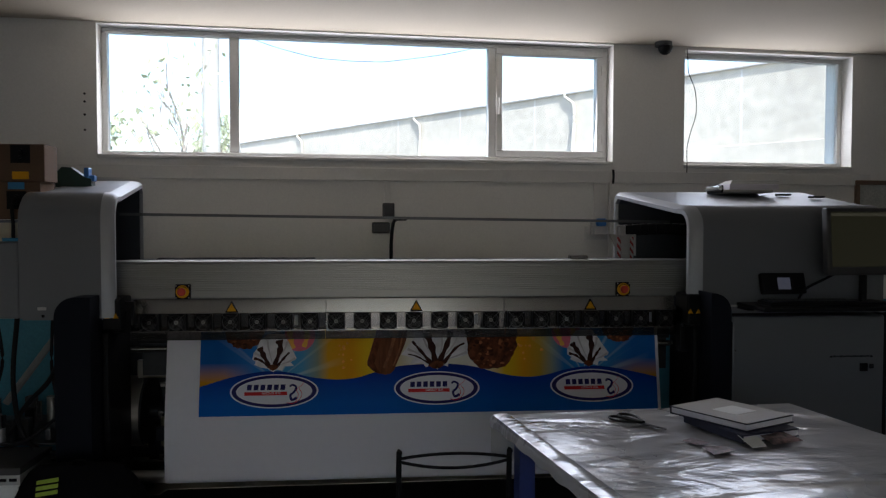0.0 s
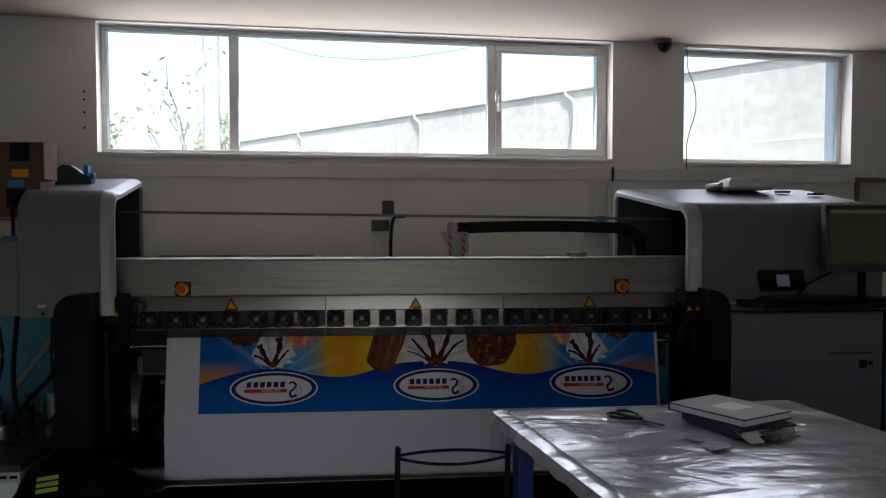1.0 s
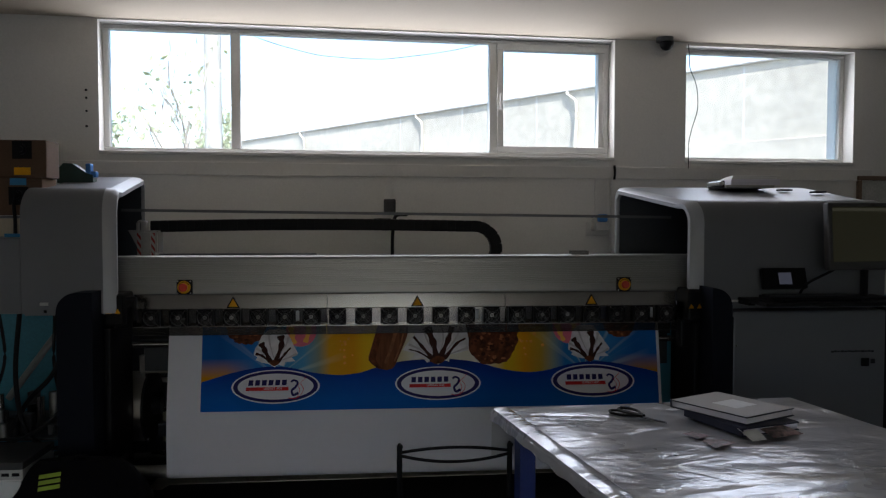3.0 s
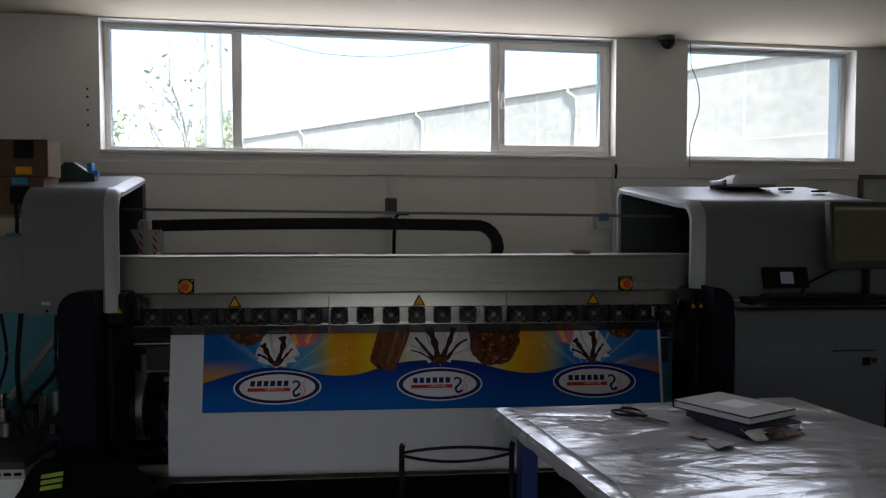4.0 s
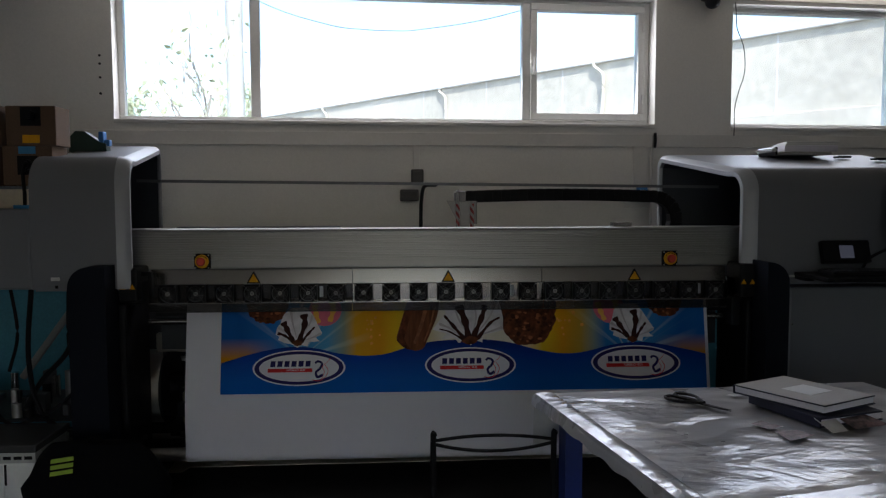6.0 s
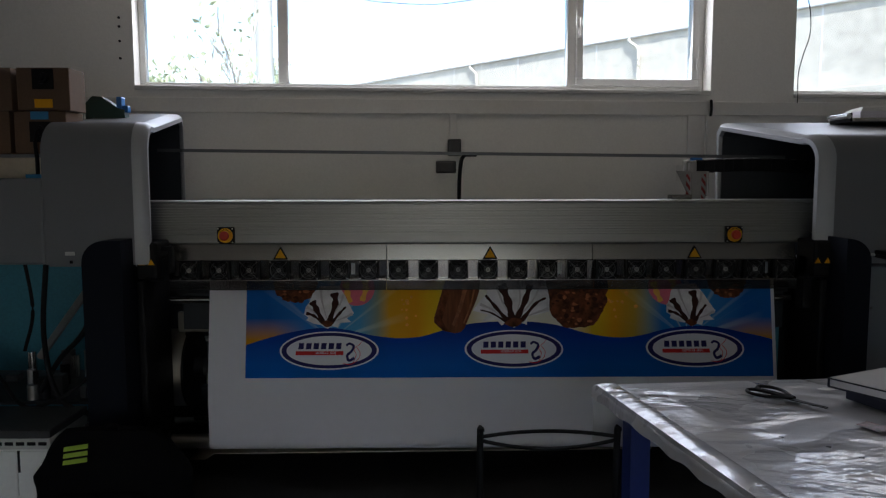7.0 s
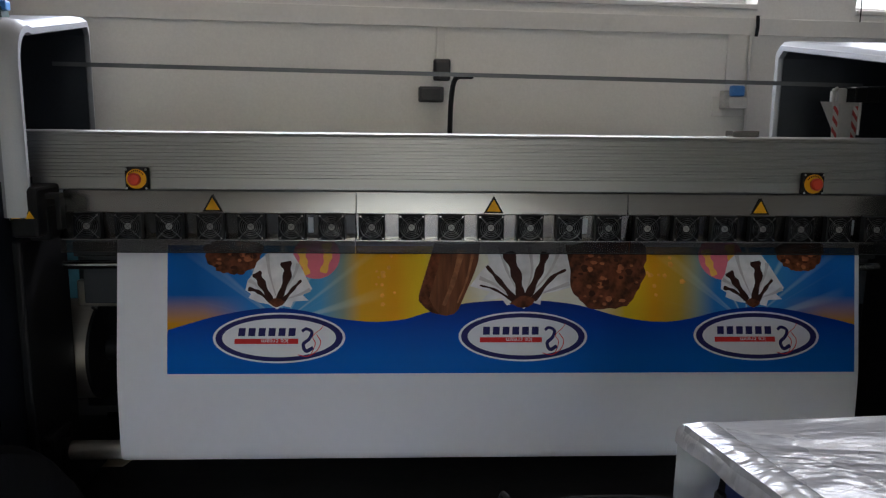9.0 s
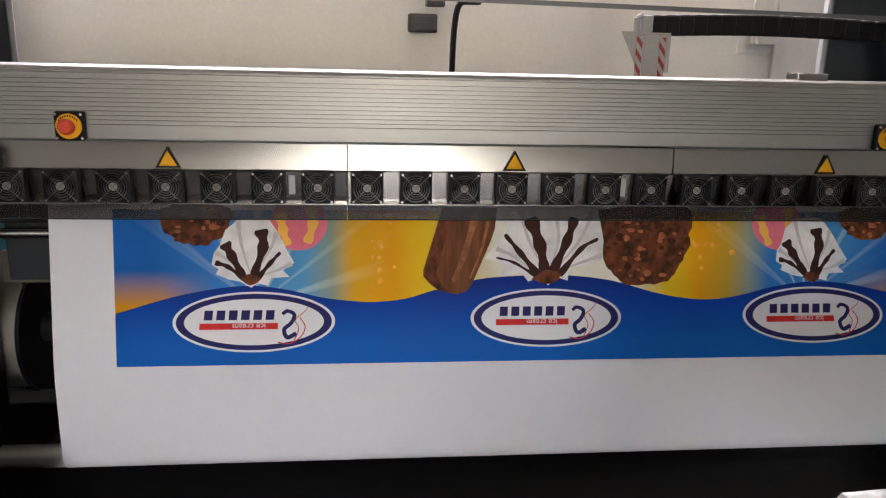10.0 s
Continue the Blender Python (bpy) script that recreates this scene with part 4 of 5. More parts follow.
def stroke(points, w0, w1, wobble=0.25):
    line = smooth_line([(u, v, 0) for u, v in points], 6)
    left, right = [], []
    for i, c in enumerate(line):
        d = (line[min(i + 1, len(line) - 1)] - line[max(i - 1, 0)]).normalized()
        w = w0 + (w1 - w0) * i / (len(line) - 1)
        w *= 1 + wobble * math.sin(i * 1.3)
        q = Vector((-d.y, d.x, 0)) * w / 2
        left.append((c.x + q.x, c.y + q.y)), right.append((c.x - q.x, c.y - q.y))
    return [*left, *right[::-1]]


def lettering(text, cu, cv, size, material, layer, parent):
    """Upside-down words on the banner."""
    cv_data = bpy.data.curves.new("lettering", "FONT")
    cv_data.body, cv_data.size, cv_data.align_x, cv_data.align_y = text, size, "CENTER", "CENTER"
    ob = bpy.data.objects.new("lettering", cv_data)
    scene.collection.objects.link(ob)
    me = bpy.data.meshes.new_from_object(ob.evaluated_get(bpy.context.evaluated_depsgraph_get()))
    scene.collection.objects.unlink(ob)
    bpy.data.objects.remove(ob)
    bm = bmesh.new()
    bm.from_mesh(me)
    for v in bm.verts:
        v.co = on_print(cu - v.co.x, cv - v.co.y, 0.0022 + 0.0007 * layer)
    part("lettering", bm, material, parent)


def badge_oval(cu, cv):
    for nm, ru, rv, m, k in (("oval_edge", 0.228, 0.087, I_WHITE, 2), ("oval_ring", 0.219, 0.081, I_NAVY, 3), ("oval_field", 0.196, 0.0665, I_WHITE, 4)):
        print_shape(nm, oval_points(cu, cv, ru, rv), m, k, picture)
    print_shape("red_band", [(cu - 0.153, cv - 0.021), (cu + 0.066, cv - 0.021), (cu + 0.066, cv - 0.003), (cu - 0.153, cv - 0.003)], I_RED, 5, picture)
    lettering("ice cream", cu - 0.015, cv - 0.0115, 0.024, I_WHITE, 6, picture)
    # the maker's name as plain bars
    for k in range(6):
        a, h = cu - 0.142 + 0.0345 * k, 0.006
        print_shape("name_bar", [(a, cv + h), (a + 0.024, cv + h), (a + 0.026, cv + 0.034), (a + 0.002, cv + 0.034)], I_NAVY, 5, picture)
    s = [(cu + 0.078, cv + 0.022), (cu + 0.092, cv + 0.031), (cu + 0.112, cv + 0.020), (cu + 0.103, cv - 0.004), (cu + 0.084, cv - 0.022), (cu + 0.093, cv - 0.045), (cu + 0.118, cv - 0.034)]
    print_shape("swirl", stroke(s, 0.010, 0.013, 0.0), I_NAVY, 6, picture)
    c = [(cu + 0.066, cv - 0.058), (cu + 0.098, cv - 0.063), (cu + 0.13, cv - 0.045), (cu + 0.143, cv - 0.015), (cu + 0.128, cv + 0.012)]
    print_shape("swirl_line", stroke(c, 0.003, 0.003, 0.0), I_RED, 5, picture)
    print_shape("swirl_line", stroke([(cu + 0.11, cv - 0.06), (cu + 0.125, cv - 0.02), (cu + 0.115, cv + 0.005), (cu + 0.142, cv + 0.03), (cu + 0.152, cv + 0.045)], 0.003, 0.002, 0.0), I_RED, 5, picture)


for cu, cv in ((-0.757, 0.123), (0.094, 0.127), (0.932, 0.128)):
    badge_oval(cu, cv)


def ragged(points, amount, seed, steps=5):
    rnd = random.Random(seed)
    line = smooth_line([(u, v, 0) for u, v in [*points, points[0]]], steps)[:-1]
    mid = sum(line, Vector()) / len(line)
    return [(mid.x + (p.x - mid.x) * (1 + a), mid.y + (p.y - mid.y) * (1 + a)) for p in line for a in (rnd.uniform(-amount, amount),)]


# pink and orange balls, nut balls, chocolate bar
for cu in (-0.637, 0.833):
    print_shape("fruit_ball", oval_points(cu, 0.412, 0.083, 0.082), I_PINK, 2, picture)
    print_shape("ball_stripe", stroke([(cu - 0.055, 0.44), (cu - 0.045, 0.39), (cu - 0.03, 0.345)], 0.03, 0.02), I_PALE, 3, picture)
    print_shape("ball_stripe", stroke([(cu + 0.035, 0.46), (cu + 0.04, 0.41), (cu + 0.025, 0.352)], 0.032, 0.022), I_PALE, 3, picture)
print_shape("nut_ball", ragged([(-1.035, 0.455), (-1.026, 0.40), (-0.985, 0.360), (-0.925, 0.345), (-0.872, 0.358), (-0.835, 0.40), (-0.83, 0.455), (-0.93, 0.475)], 0.07, 1), I_CHOC, 3, picture)
print_shape("nut_ball", ragged([(0.255, 0.45), (0.262, 0.36), (0.285, 0.275), (0.335, 0.232), (0.40, 0.220), (0.47, 0.238), (0.525, 0.298), (0.548, 0.38), (0.54, 0.46), (0.4, 0.475)], 0.05, 2), I_CHOC, 3, picture)
print_shape("nut_ball", ragged([(1.035, 0.45), (1.05, 0.395), (1.09, 0.368), (1.135, 0.362), (1.18, 0.375), (1.215, 0.42), (1.21, 0.465), (1.1, 0.475)], 0.06, 3), I_CHOC, 3, picture)
print_shape("chocolate_bar", [(-0.215, 0.46), (-0.05, 0.46), (-0.058, 0.395), (-0.072, 0.355), (-0.132, 0.222), (-0.148, 0.206), (-0.176, 0.199), (-0.225, 0.209), (-0.252, 0.228), (-0.273, 0.252), (-0.273, 0.272)], I_BAR, 3, picture)
print_shape("bar_side", [(-0.268, 0.272), (-0.273, 0.252), (-0.252, 0.228), (-0.225, 0.209), (-0.20, 0.206), (-0.222, 0.232), (-0.236, 0.262), (-0.178, 0.46), (-0.215, 0.46)], I_CHOC, 4, picture)
# whipped cream fans with chocolate strokes
F1 = [(-0.882, 0.290), (-0.876, 0.324), (-0.861, 0.345), (-0.846, 0.391), (-0.806, 0.425), (-0.724, 0.425), (-0.691, 0.375), (-0.67, 0.333), (-0.648, 0.294), (-0.68, 0.272), (-0.66, 0.253), (-0.712, 0.250), (-0.722, 0.228), (-0.751, 0.235), (-0.768, 0.222), (-0.80, 0.240), (-0.833, 0.246), (-0.869, 0.262), (-0.862, 0.276)]
F2 = [(-0.09, 0.305), (-0.06, 0.345), (-0.02, 0.39), (-0.03, 0.46), (0.26, 0.46), (0.275, 0.36), (0.268, 0.30), (0.205, 0.283), (0.166, 0.280), (0.16, 0.238), (0.13, 0.248), (0.10, 0.224), (0.072, 0.246), (0.04, 0.236), (0.02, 0.262), (-0.05, 0.252), (-0.02, 0.285)]
print_shape("whipped_cream", F2, I_CREAM, 5, picture)
for dx in (0.0, 1.702):
    print_shape("whipped_cream", [(u + dx, v + (0.006 if dx else 0)) for u, v in F1], I_CREAM, 5, picture)
    for pts, a, b in (([(-0.847, 0.352), (-0.826, 0.315), (-0.79, 0.25)], 0.022, 0.014), ([(-0.745, 0.392), (-0.738, 0.34), (-0.765, 0.25)], 0.026, 0.014), ([(-0.688, 0.325), (-0.715, 0.295), (-0.755, 0.245)], 0.006, 0.012), ([(-0.872, 0.295), (-0.835, 0.283), (-0.79, 0.247)], 0.010, 0.008)):
        print_shape("syrup_stroke", stroke([(u + dx, v + (0.006 if dx else 0)) for u, v in pts], a * 1.35, b * 1.35), I_SYRUP, 6, picture)
    print_shape("syrup_drop", ragged([(-0.80 + dx, 0.246), (-0.775 + dx, 0.262), (-0.745 + dx, 0.25), (-0.752 + dx, 0.236), (-0.775 + dx, 0.230)], 0.05, 5), I_CHOC, 7, picture)
for pts, a, b in (([(-0.028, 0.378), (0.015, 0.325), (0.075, 0.25)], 0.008, 0.016), ([(0.05, 0.43), (0.078, 0.345), (0.092, 0.262)], 0.030, 0.020), ([(0.187, 0.43), (0.162, 0.36), (0.115, 0.265)], 0.020, 0.018), ([(0.258, 0.365), (0.205, 0.335), (0.135, 0.255)], 0.006, 0.014), ([(-0.055, 0.308), (0.0, 0.292), (0.07, 0.248)], 0.004, 0.008)):
    print_shape("syrup_stroke", stroke(pts, a * 1.35, b * 1.35), I_SYRUP, 6, picture)
print_shape("syrup_drop", ragged([(0.05, 0.242), (0.09, 0.270), (0.135, 0.262), (0.13, 0.240), (0.095, 0.228)], 0.06, 6), I_CHOC, 7, picture)
# lit bumps on the nut balls, folds in the cream, a sheen along the bar
I_BUMP, I_FOLD, I_SHEEN = ink("print_nut_light", (0.34, 0.11, 0.04), var=0.5), ink("print_cream_shade", (0.50, 0.46, 0.47), var=0.15), ink("print_bar_light", (0.30, 0.12, 0.05), var=0.4)
I_DEEP = ink("print_nut_dark", (0.05, 0.014, 0.007), var=0.3)
rnd = random.Random(21)
for cu, cv, ru, rv, k in ((-0.932, 0.412, 0.085, 0.055, 22), (0.402, 0.345, 0.12, 0.105, 46), (1.125, 0.42, 0.075, 0.045, 18)):
    for q in range(k):
        a, r = rnd.uniform(0, 6.283), math.sqrt(rnd.random())
        w = rnd.uniform(0.006, 0.014)
        print_shape("nut_bump", ragged(oval_points(cu + ru * r * math.cos(a), cv + rv * r * math.sin(a), w, w * rnd.uniform(0.5, 0.9), 7), 0.2, rnd.randint(0, 999), 1), I_BUMP if q % 2 else I_DEEP, 4, picture)
for dx, dy, pts in [(d, e, p) for d, e in ((0.0, 0.0), (1.702, 0.006)) for p in (((-0.775, 0.27), (-0.80, 0.35), (-0.812, 0.42)), ((-0.755, 0.27), (-0.715, 0.34), (-0.70, 0.385)), ((-0.79, 0.262), (-0.84, 0.305), (-0.872, 0.325)), ((-0.74, 0.258), (-0.69, 0.275), (-0.655, 0.292)))] + [(0.0, 0.0, p) for p in (((0.085, 0.28), (0.045, 0.36), (0.02, 0.45)), ((0.11, 0.28), (0.135, 0.36), (0.13, 0.45)), ((0.125, 0.275), (0.20, 0.36), (0.245, 0.45)), ((0.14, 0.27), (0.21, 0.295), (0.268, 0.315)), ((0.06, 0.262), (0.0, 0.31), (-0.055, 0.335)))]:
    print_shape("cream_fold", stroke([(u + dx, v + dy) for u, v in pts], 0.003, 0.014, 0.1), I_FOLD, 5.5, picture)
print_shape("bar_sheen", stroke([(-0.185, 0.235), (-0.15, 0.32), (-0.115, 0.44)], 0.012, 0.022, 0.1), I_SHEEN, 4.5, picture)
print_shape("bar_sheen", stroke([(-0.135, 0.245), (-0.10, 0.33), (-0.075, 0.43)], 0.005, 0.010, 0.1), I_SHEEN, 4.5, picture)
rnd = random.Random(7)
for cu, cv, k in ((-0.415, 0.33, 13), (0.60, 0.36, 10)):
    for _ in range(k):
        u, v, s = cu + rnd.gauss(0, 0.03), cv + rnd.uniform(-0.11, 0.1), rnd.uniform(0.005, 0.011)
        print_shape("nut_crumb", ragged(oval_points(u, v, s, s, 5), 0.2, rnd.randint(0, 999), 1), I_NUT, 2, picture)

# ---- the work table ----
TA = Vector((0.2325, 3.434, 0.8255))
EX = Vector((0.9968, 0.0803, 0)).normalized()
EY = Vector((0.174, -0.985, 0)).normalized()
TW, TL = 1.25, 2.1


def on_table(a, b, z=0.0):
    return TA + EX * a + EY * b + Vector((0, 0, z))


def film_material():
    """Shiny white vinyl film: smooth stretches and rumpled patches."""
    m = mat("white_vinyl_film", (0.46, 0.455, 0.46), 0.28, var=0.05, scale=2, fine=30)
    n, l = m.node_tree.nodes, m.node_tree.links
    b = n["Principled BSDF"]
    b.inputs["Specular IOR Level"].default_value = 0.8
    b.inputs["Coat Weight"].default_value, b.inputs["Coat Roughness"].default_value = 0.8, 0.13
    co, mp = n.new("ShaderNodeTexCoord"), n.new("ShaderNodeMapping")
    mp.inputs["Scale"].default_value = (1.0, 2.2, 1)
    l.new(co.outputs["Object"], mp.inputs[0])
    a, c, k = n.new("ShaderNodeTexNoise"), n.new("ShaderNodeTexNoise"), n.new("ShaderNodeTexNoise")
    for q, sc, det, dis in ((a, 2.6, 3, 0.9), (c, 11, 2, 1.5), (k, 1.7, 1, 0.3)):
        q.inputs["Scale"].default_value, q.inputs["Detail"].default_value, q.inputs["Distortion"].default_value = sc, det, dis
        l.new(mp.outputs[0], q.inputs[0])
    s = n.new("ShaderNodeMath")
    s.operation = "MULTIPLY_ADD"
    s.inputs[1].default_value = 0.13
    l.new(c.outputs[0], s.inputs[0]), l.new(a.outputs[0], s.inputs[2])
    rumple = n.new("ShaderNodeMapRange")
    rumple.inputs["From Min"].default_value, rumple.inputs["From Max"].default_value = 0.42, 0.58
    rumple.inputs["To Min"].default_value, rumple.inputs["To Max"].default_value = 0.22, 1.0
    l.new(k.outputs[0], rumple.inputs[0])
    w = n.new("ShaderNodeMath")
    w.operation = "MULTIPLY"
    l.new(s.outputs[0], w.inputs[0]), l.new(rumple.outputs[0], w.inputs[1])
    bp = n.new("ShaderNodeBump")
    bp.inputs["Strength"].default_value, bp.inputs["Distance"].default_value = 0.6, 0.030
    l.new(w.outputs[0], bp.inputs["Height"]), l.new(bp.outputs[0], b.inputs["Normal"]), l.new(bp.outputs[0], b.inputs["Coat Normal"])
    return m


FILM = film_material()
table = thing("work_table", TA + EX * TW / 2 + EY * TL / 2 - Vector((0, 0, TA.z)), "work table with blue metal legs under a white film cover", "table")


def slab(a0, a1, b0, b1, z0, z1):
    bm = bmesh.new()
    vs = [bm.verts.new(on_table(a, b, z)) for z in (z0, z1) for a, b in ((a0, b0), (a1, b0), (a1, b1), (a0, b1))]
    for f in ((0, 1, 2, 3), (4, 5, 6, 7), (0, 1, 5, 4), (1, 2, 6, 5), (2, 3, 7, 6), (3, 0, 4, 7)):
        bm.faces.new([vs[i] for i in f])
    return bm


part("tabletop", slab(0.012, TW - 0.012, 0.012, TL - 0.012, -0.034, -0.006), BEIGE, table)
for a in (0.07, TW - 0.13):
    for b in (0.05, TL - 0.11):
        part("leg", slab(a, a + 0.06, b, b + 0.06, -TA.z, -0.035), BLUEPAINT, table, "blue painted square leg")
for b in (0.06, TL - 0.1):
    part("apron", slab(0.13, TW - 0.13, b, b + 0.03, -0.10, -0.036), BLUEPAINT, table)
for a in (0.08, TW - 0.11):
    part("apron", slab(a, a + 0.03, 0.11, TL - 0.11, -0.10, -0.036), BLUEPAINT, table)

# the film lies on the top, wraps its edges and hangs over the far corner
bm = bmesh.new()
na, nb = 56, 92
grid = []
for j in range(nb + 1):
    row = []
    for i in range(na + 1):
        a, b = TW * i / na, TL * j / nb
        h = 0.0016 * (noise.noise((a * 4, b * 7, 1)) + 0.5 * noise.noise((a * 11, b * 15, 4)) + 1.2)
        fold = 0.003 * math.exp(-((a - 0.055 - 0.01 * noise.noise((b * 3, 0, 2))) / 0.010) ** 2)
        row.append(bm.verts.new(on_table(a, b, -0.004 + h + fold)))
    grid.append(row)
for j in range(nb):
    for i in range(na):
        bm.faces.new((grid[j][i], grid[j][i + 1], grid[j + 1][i + 1], grid[j + 1][i]))


def skirt(edge, outward, depth, bulge):
    last = edge
    for k in range(1, 5):
        q = [bm.verts.new(v.co + outward * (0.006 + bulge * math.sin(k) + 0.003 * noise.noise((n * 0.4, k * 0.7, 3))) * (1 if k == 1 else 0.2) + Vector((0, 0, -depth(n) / 4))) for n, v in enumerate(last)]
        for x in range(len(q) - 1):
            bm.faces.new((last[x], last[x + 1], q[x + 1], q[x]))
        last = q


skirt([r[0] for r in grid], -EX, lambda n: 0.036 + 0.004 * math.sin(n * 0.9), 0.002)
skirt([r[-1] for r in grid], EX, lambda n: 0.04, 0.002)
skirt(grid[0], -EY, lambda n: 0.185 if n < 5 else 0.05, 0.004)
skirt(grid[-1], EY, lambda n: 0.05, 0.002)
cover = solid("table_cover", bm, FILM, "creased shiny white vinyl film covering the table", "table cover", smooth=True)
# folded seam of the film along its side edge
bm = bmesh.new()
last = None
for j in range(121):
    b = 0.02 + (TL - 0.04) * j / 120
    w = 0.062 + 0.004 * noise.noise((b * 5, 2, 0))
    q = [bm.verts.new(on_table(a, b, z + 0.0006 * noise.noise((b * 16, a * 30, 5)))) for a, z in ((-0.006, -0.012), (-0.004, 0.004), (0.02, 0.008), (w - 0.012, 0.0085), (w, 0.0025))]
    if last:
        for k in range(4):
            bm.faces.new((last[k], last[k + 1], q[k + 1], q[k]))
    last = q
part("folded_seam", bm, FILM, cover, "rumpled folded edge", True)


# books, scissors and cuttings on the table
def book(name, corner, ax, ay, w, d, z0, z1, cover, label, spine_side):
    """A closed book: two boards, a spine and a block of pages. ax, ay: its unit directions."""
    t = thing(name, corner + Vector((0, 0, z0)), label, "book")

    def block(a0, a1, b0, b1, c0, c1, nm, material, lab=""):
        bm = bmesh.new()
        vs = [bm.verts.new(corner + ax * a + ay * b + Vector((0, 0, c))) for c in (c0, c1) for a, b in ((a0, b0), (a1, b0), (a1, b1), (a0, b1))]
        for f in ((0, 1, 2, 3), (4, 5, 6, 7), (0, 1, 5, 4), (1, 2, 6, 5), (2, 3, 7, 6), (3, 0, 4, 7)):
            bm.faces.new([vs[i] for i in f])
        bmesh.ops.bevel(bm, geom=list(bm.edges), offset=0.0015, segments=2, affect="EDGES")
        part(nm, bm, material, t, lab)

    block(0, w, 0, d, z0, z0 + 0.004, "board", NAVY)
    block(0, w, 0, d, z1 - 0.0045, z1 - 0.0008, "board", NAVY)
    block(0.003, w - 0.003, 0.003, d - 0.003, z1 - 0.0007, z1, "cover_sheet", cover)
    block(0.0035, w - 0.006, 0.004, d - 0.002, z0 + 0.0045, z1 - 0.0045, "page_block", PAGES, "white page block")
    if spine_side:
        block(-0.003, 0.003, 0, d, z0, z1, "spine", NAVY)
    else:
        block(0, w, d - 0.001, d + 0.003, z0, z1, "spine", NAVY)
    return t


TOP = 0.829
ax, ay = Vector((0.895, 0.445, 0)).normalized(), Vector((-0.51, 0.86, 0)).normalized()
c0 = Vector((1.034, 2.996, 0))
book("notebook", Vector((1.006, 2.966, 0)), Vector((0.958, 0.287, 0)), Vector((-0.287, 0.958, 0)), 0.246, 0.30, TOP + 0.001, TOP + 0.030, NAVY, "thick navy notebook lying under another book", True)
book("notebook", c0, ax, ay, 0.255, 0.316, TOP + 0.0305, TOP + 0.0595, COVERBOOK, "large grey-covered notebook with white page edges", False)
q = c0 + ax * 0.08 + ay * 0.10
bm = plate([q + ax * a + ay * b + Vector((0, 0, TOP + 0.0598)) for a, b in ((0, 0), (0.11, 0), (0.11, 0.10), (0, 0.10))], 0.0008)
solid("paper_label", bm, WHITE, "pale paper label on the grey notebook", "label")


def slip(points, label, material):
    bm = plate(points, 0.0008)
    solid("paper_slip", bm, material, label, "paper")


CARDPRINT = mat("printed_card", (0.20, 0.12, 0.12), 0.4, var=0.95, scale=30, fine=60)
T1, T2 = TOP + 0.0015, TOP + 0.003
slip([Vector(v) for v in ((0.995, 2.985, TOP + 0.026), (1.015, 2.918, T1), (1.072, 2.936, T1), (1.062, 3.0, TOP + 0.028))], "curled white paper slip under the notebooks", WHITE)
slip([Vector(v) for v in ((1.075, 2.995, TOP + 0.022), (1.10, 2.945, T2), (1.215, 2.965, T2 + 0.006), (1.165, 3.03, TOP + 0.027))], "crumpled printed paper scrap beside the notebooks", CARDPRINT)
slip([Vector(v) for v in ((0.821, 3.023, T1), (0.848, 2.960, T1), (0.899, 2.983, T2), (0.864, 3.049, T1))], "small printed card on the film", CARDPRINT)
slip([Vector(v) for v in ((0.855, 2.945, T1), (0.860, 2.856, T1), (0.946, 2.894, T2 + 0.002), (0.927, 2.945, T2))], "small printed card on the film", CARDPRINT)
slip([Vector(v) for v in ((0.885, 3.352, T1), (0.905, 3.335, T1), (0.945, 3.345, T1), (0.91, 3.365, T1))], "white paper scrap on the film", WHITE)
for x, y in ((0.66, 2.86), (0.70, 2.79), (0.58, 2.93)):
    solid("vinyl_shred", plate([(x, y, T1), (x + 0.011, y - 0.006, T1), (x + 0.013, y - 0.002, T2), (x + 0.003, y + 0.004, T1)], 0.0008), DARK, "tiny dark shred on the table film", "shred")


def scissors(tip, handle):
    d = (handle - tip).normalized()
    s = Vector((-d.y, d.x, 0))
    t = thing("scissors", tip + d * 0.11, "black-handled scissors lying on the table", "scissors")
    up = Vector((0, 0, 1))
    for k, lab in ((1, ""), (-1, "")):
        bm = bmesh.new()
        pts = [(0, 0), (0.05, 0.011 * k + 0.003), (0.105, 0.015 * k), (0.118, 0.0), (0.105, -0.005 * k), (0.0, -0.001 * k)]
        lo = [bm.verts.new(tip + d * a + s * b + up * (0.002 + 0.002 * k)) for a, b in pts]
        hi = [bm.verts.new(v.co + up * 0.002) for v in lo]
        bm.faces.new(lo[::-1]), bm.faces.new(hi)
        for i in range(6):
            bm.faces.new((lo[i], lo[(i + 1) % 6], hi[(i + 1) % 6], hi[i]))
        part("blade", bm, DARKSTEEL, t, "dark steel blade")
        bm = bmesh.new()
        loop = [(0.10, 0.004 * k), (0.125, 0.014 * k), (0.16, 0.033 * k), (0.20, 0.036 * k), (0.226, 0.022 * k), (0.215, 0.005 * k), (0.17, 0.004 * k), (0.135, 0.004 * k), (0.10, 0.001 * k)]
        tube(bm, [tip + d * a + s * b * 1.45 + up * 0.008 for a, b in loop], 0.0050, 8, 6)
        part("handle", bm, BLACK, t, "black plastic handle loop", True)
    part("rivet", cyled(tip + d * 0.108 + up * 0.001, tip + d * 0.108 + up * 0.011, 0.005, 14), CHROME, t)


DARKSTEEL = mat("dark_blade_steel", (0.035, 0.036, 0.04), 0.35, 0.9, var=0.1)
scissors(Vector((0.817, 3.155, 0.8295)), Vector((0.686, 3.338, 0.8295)))


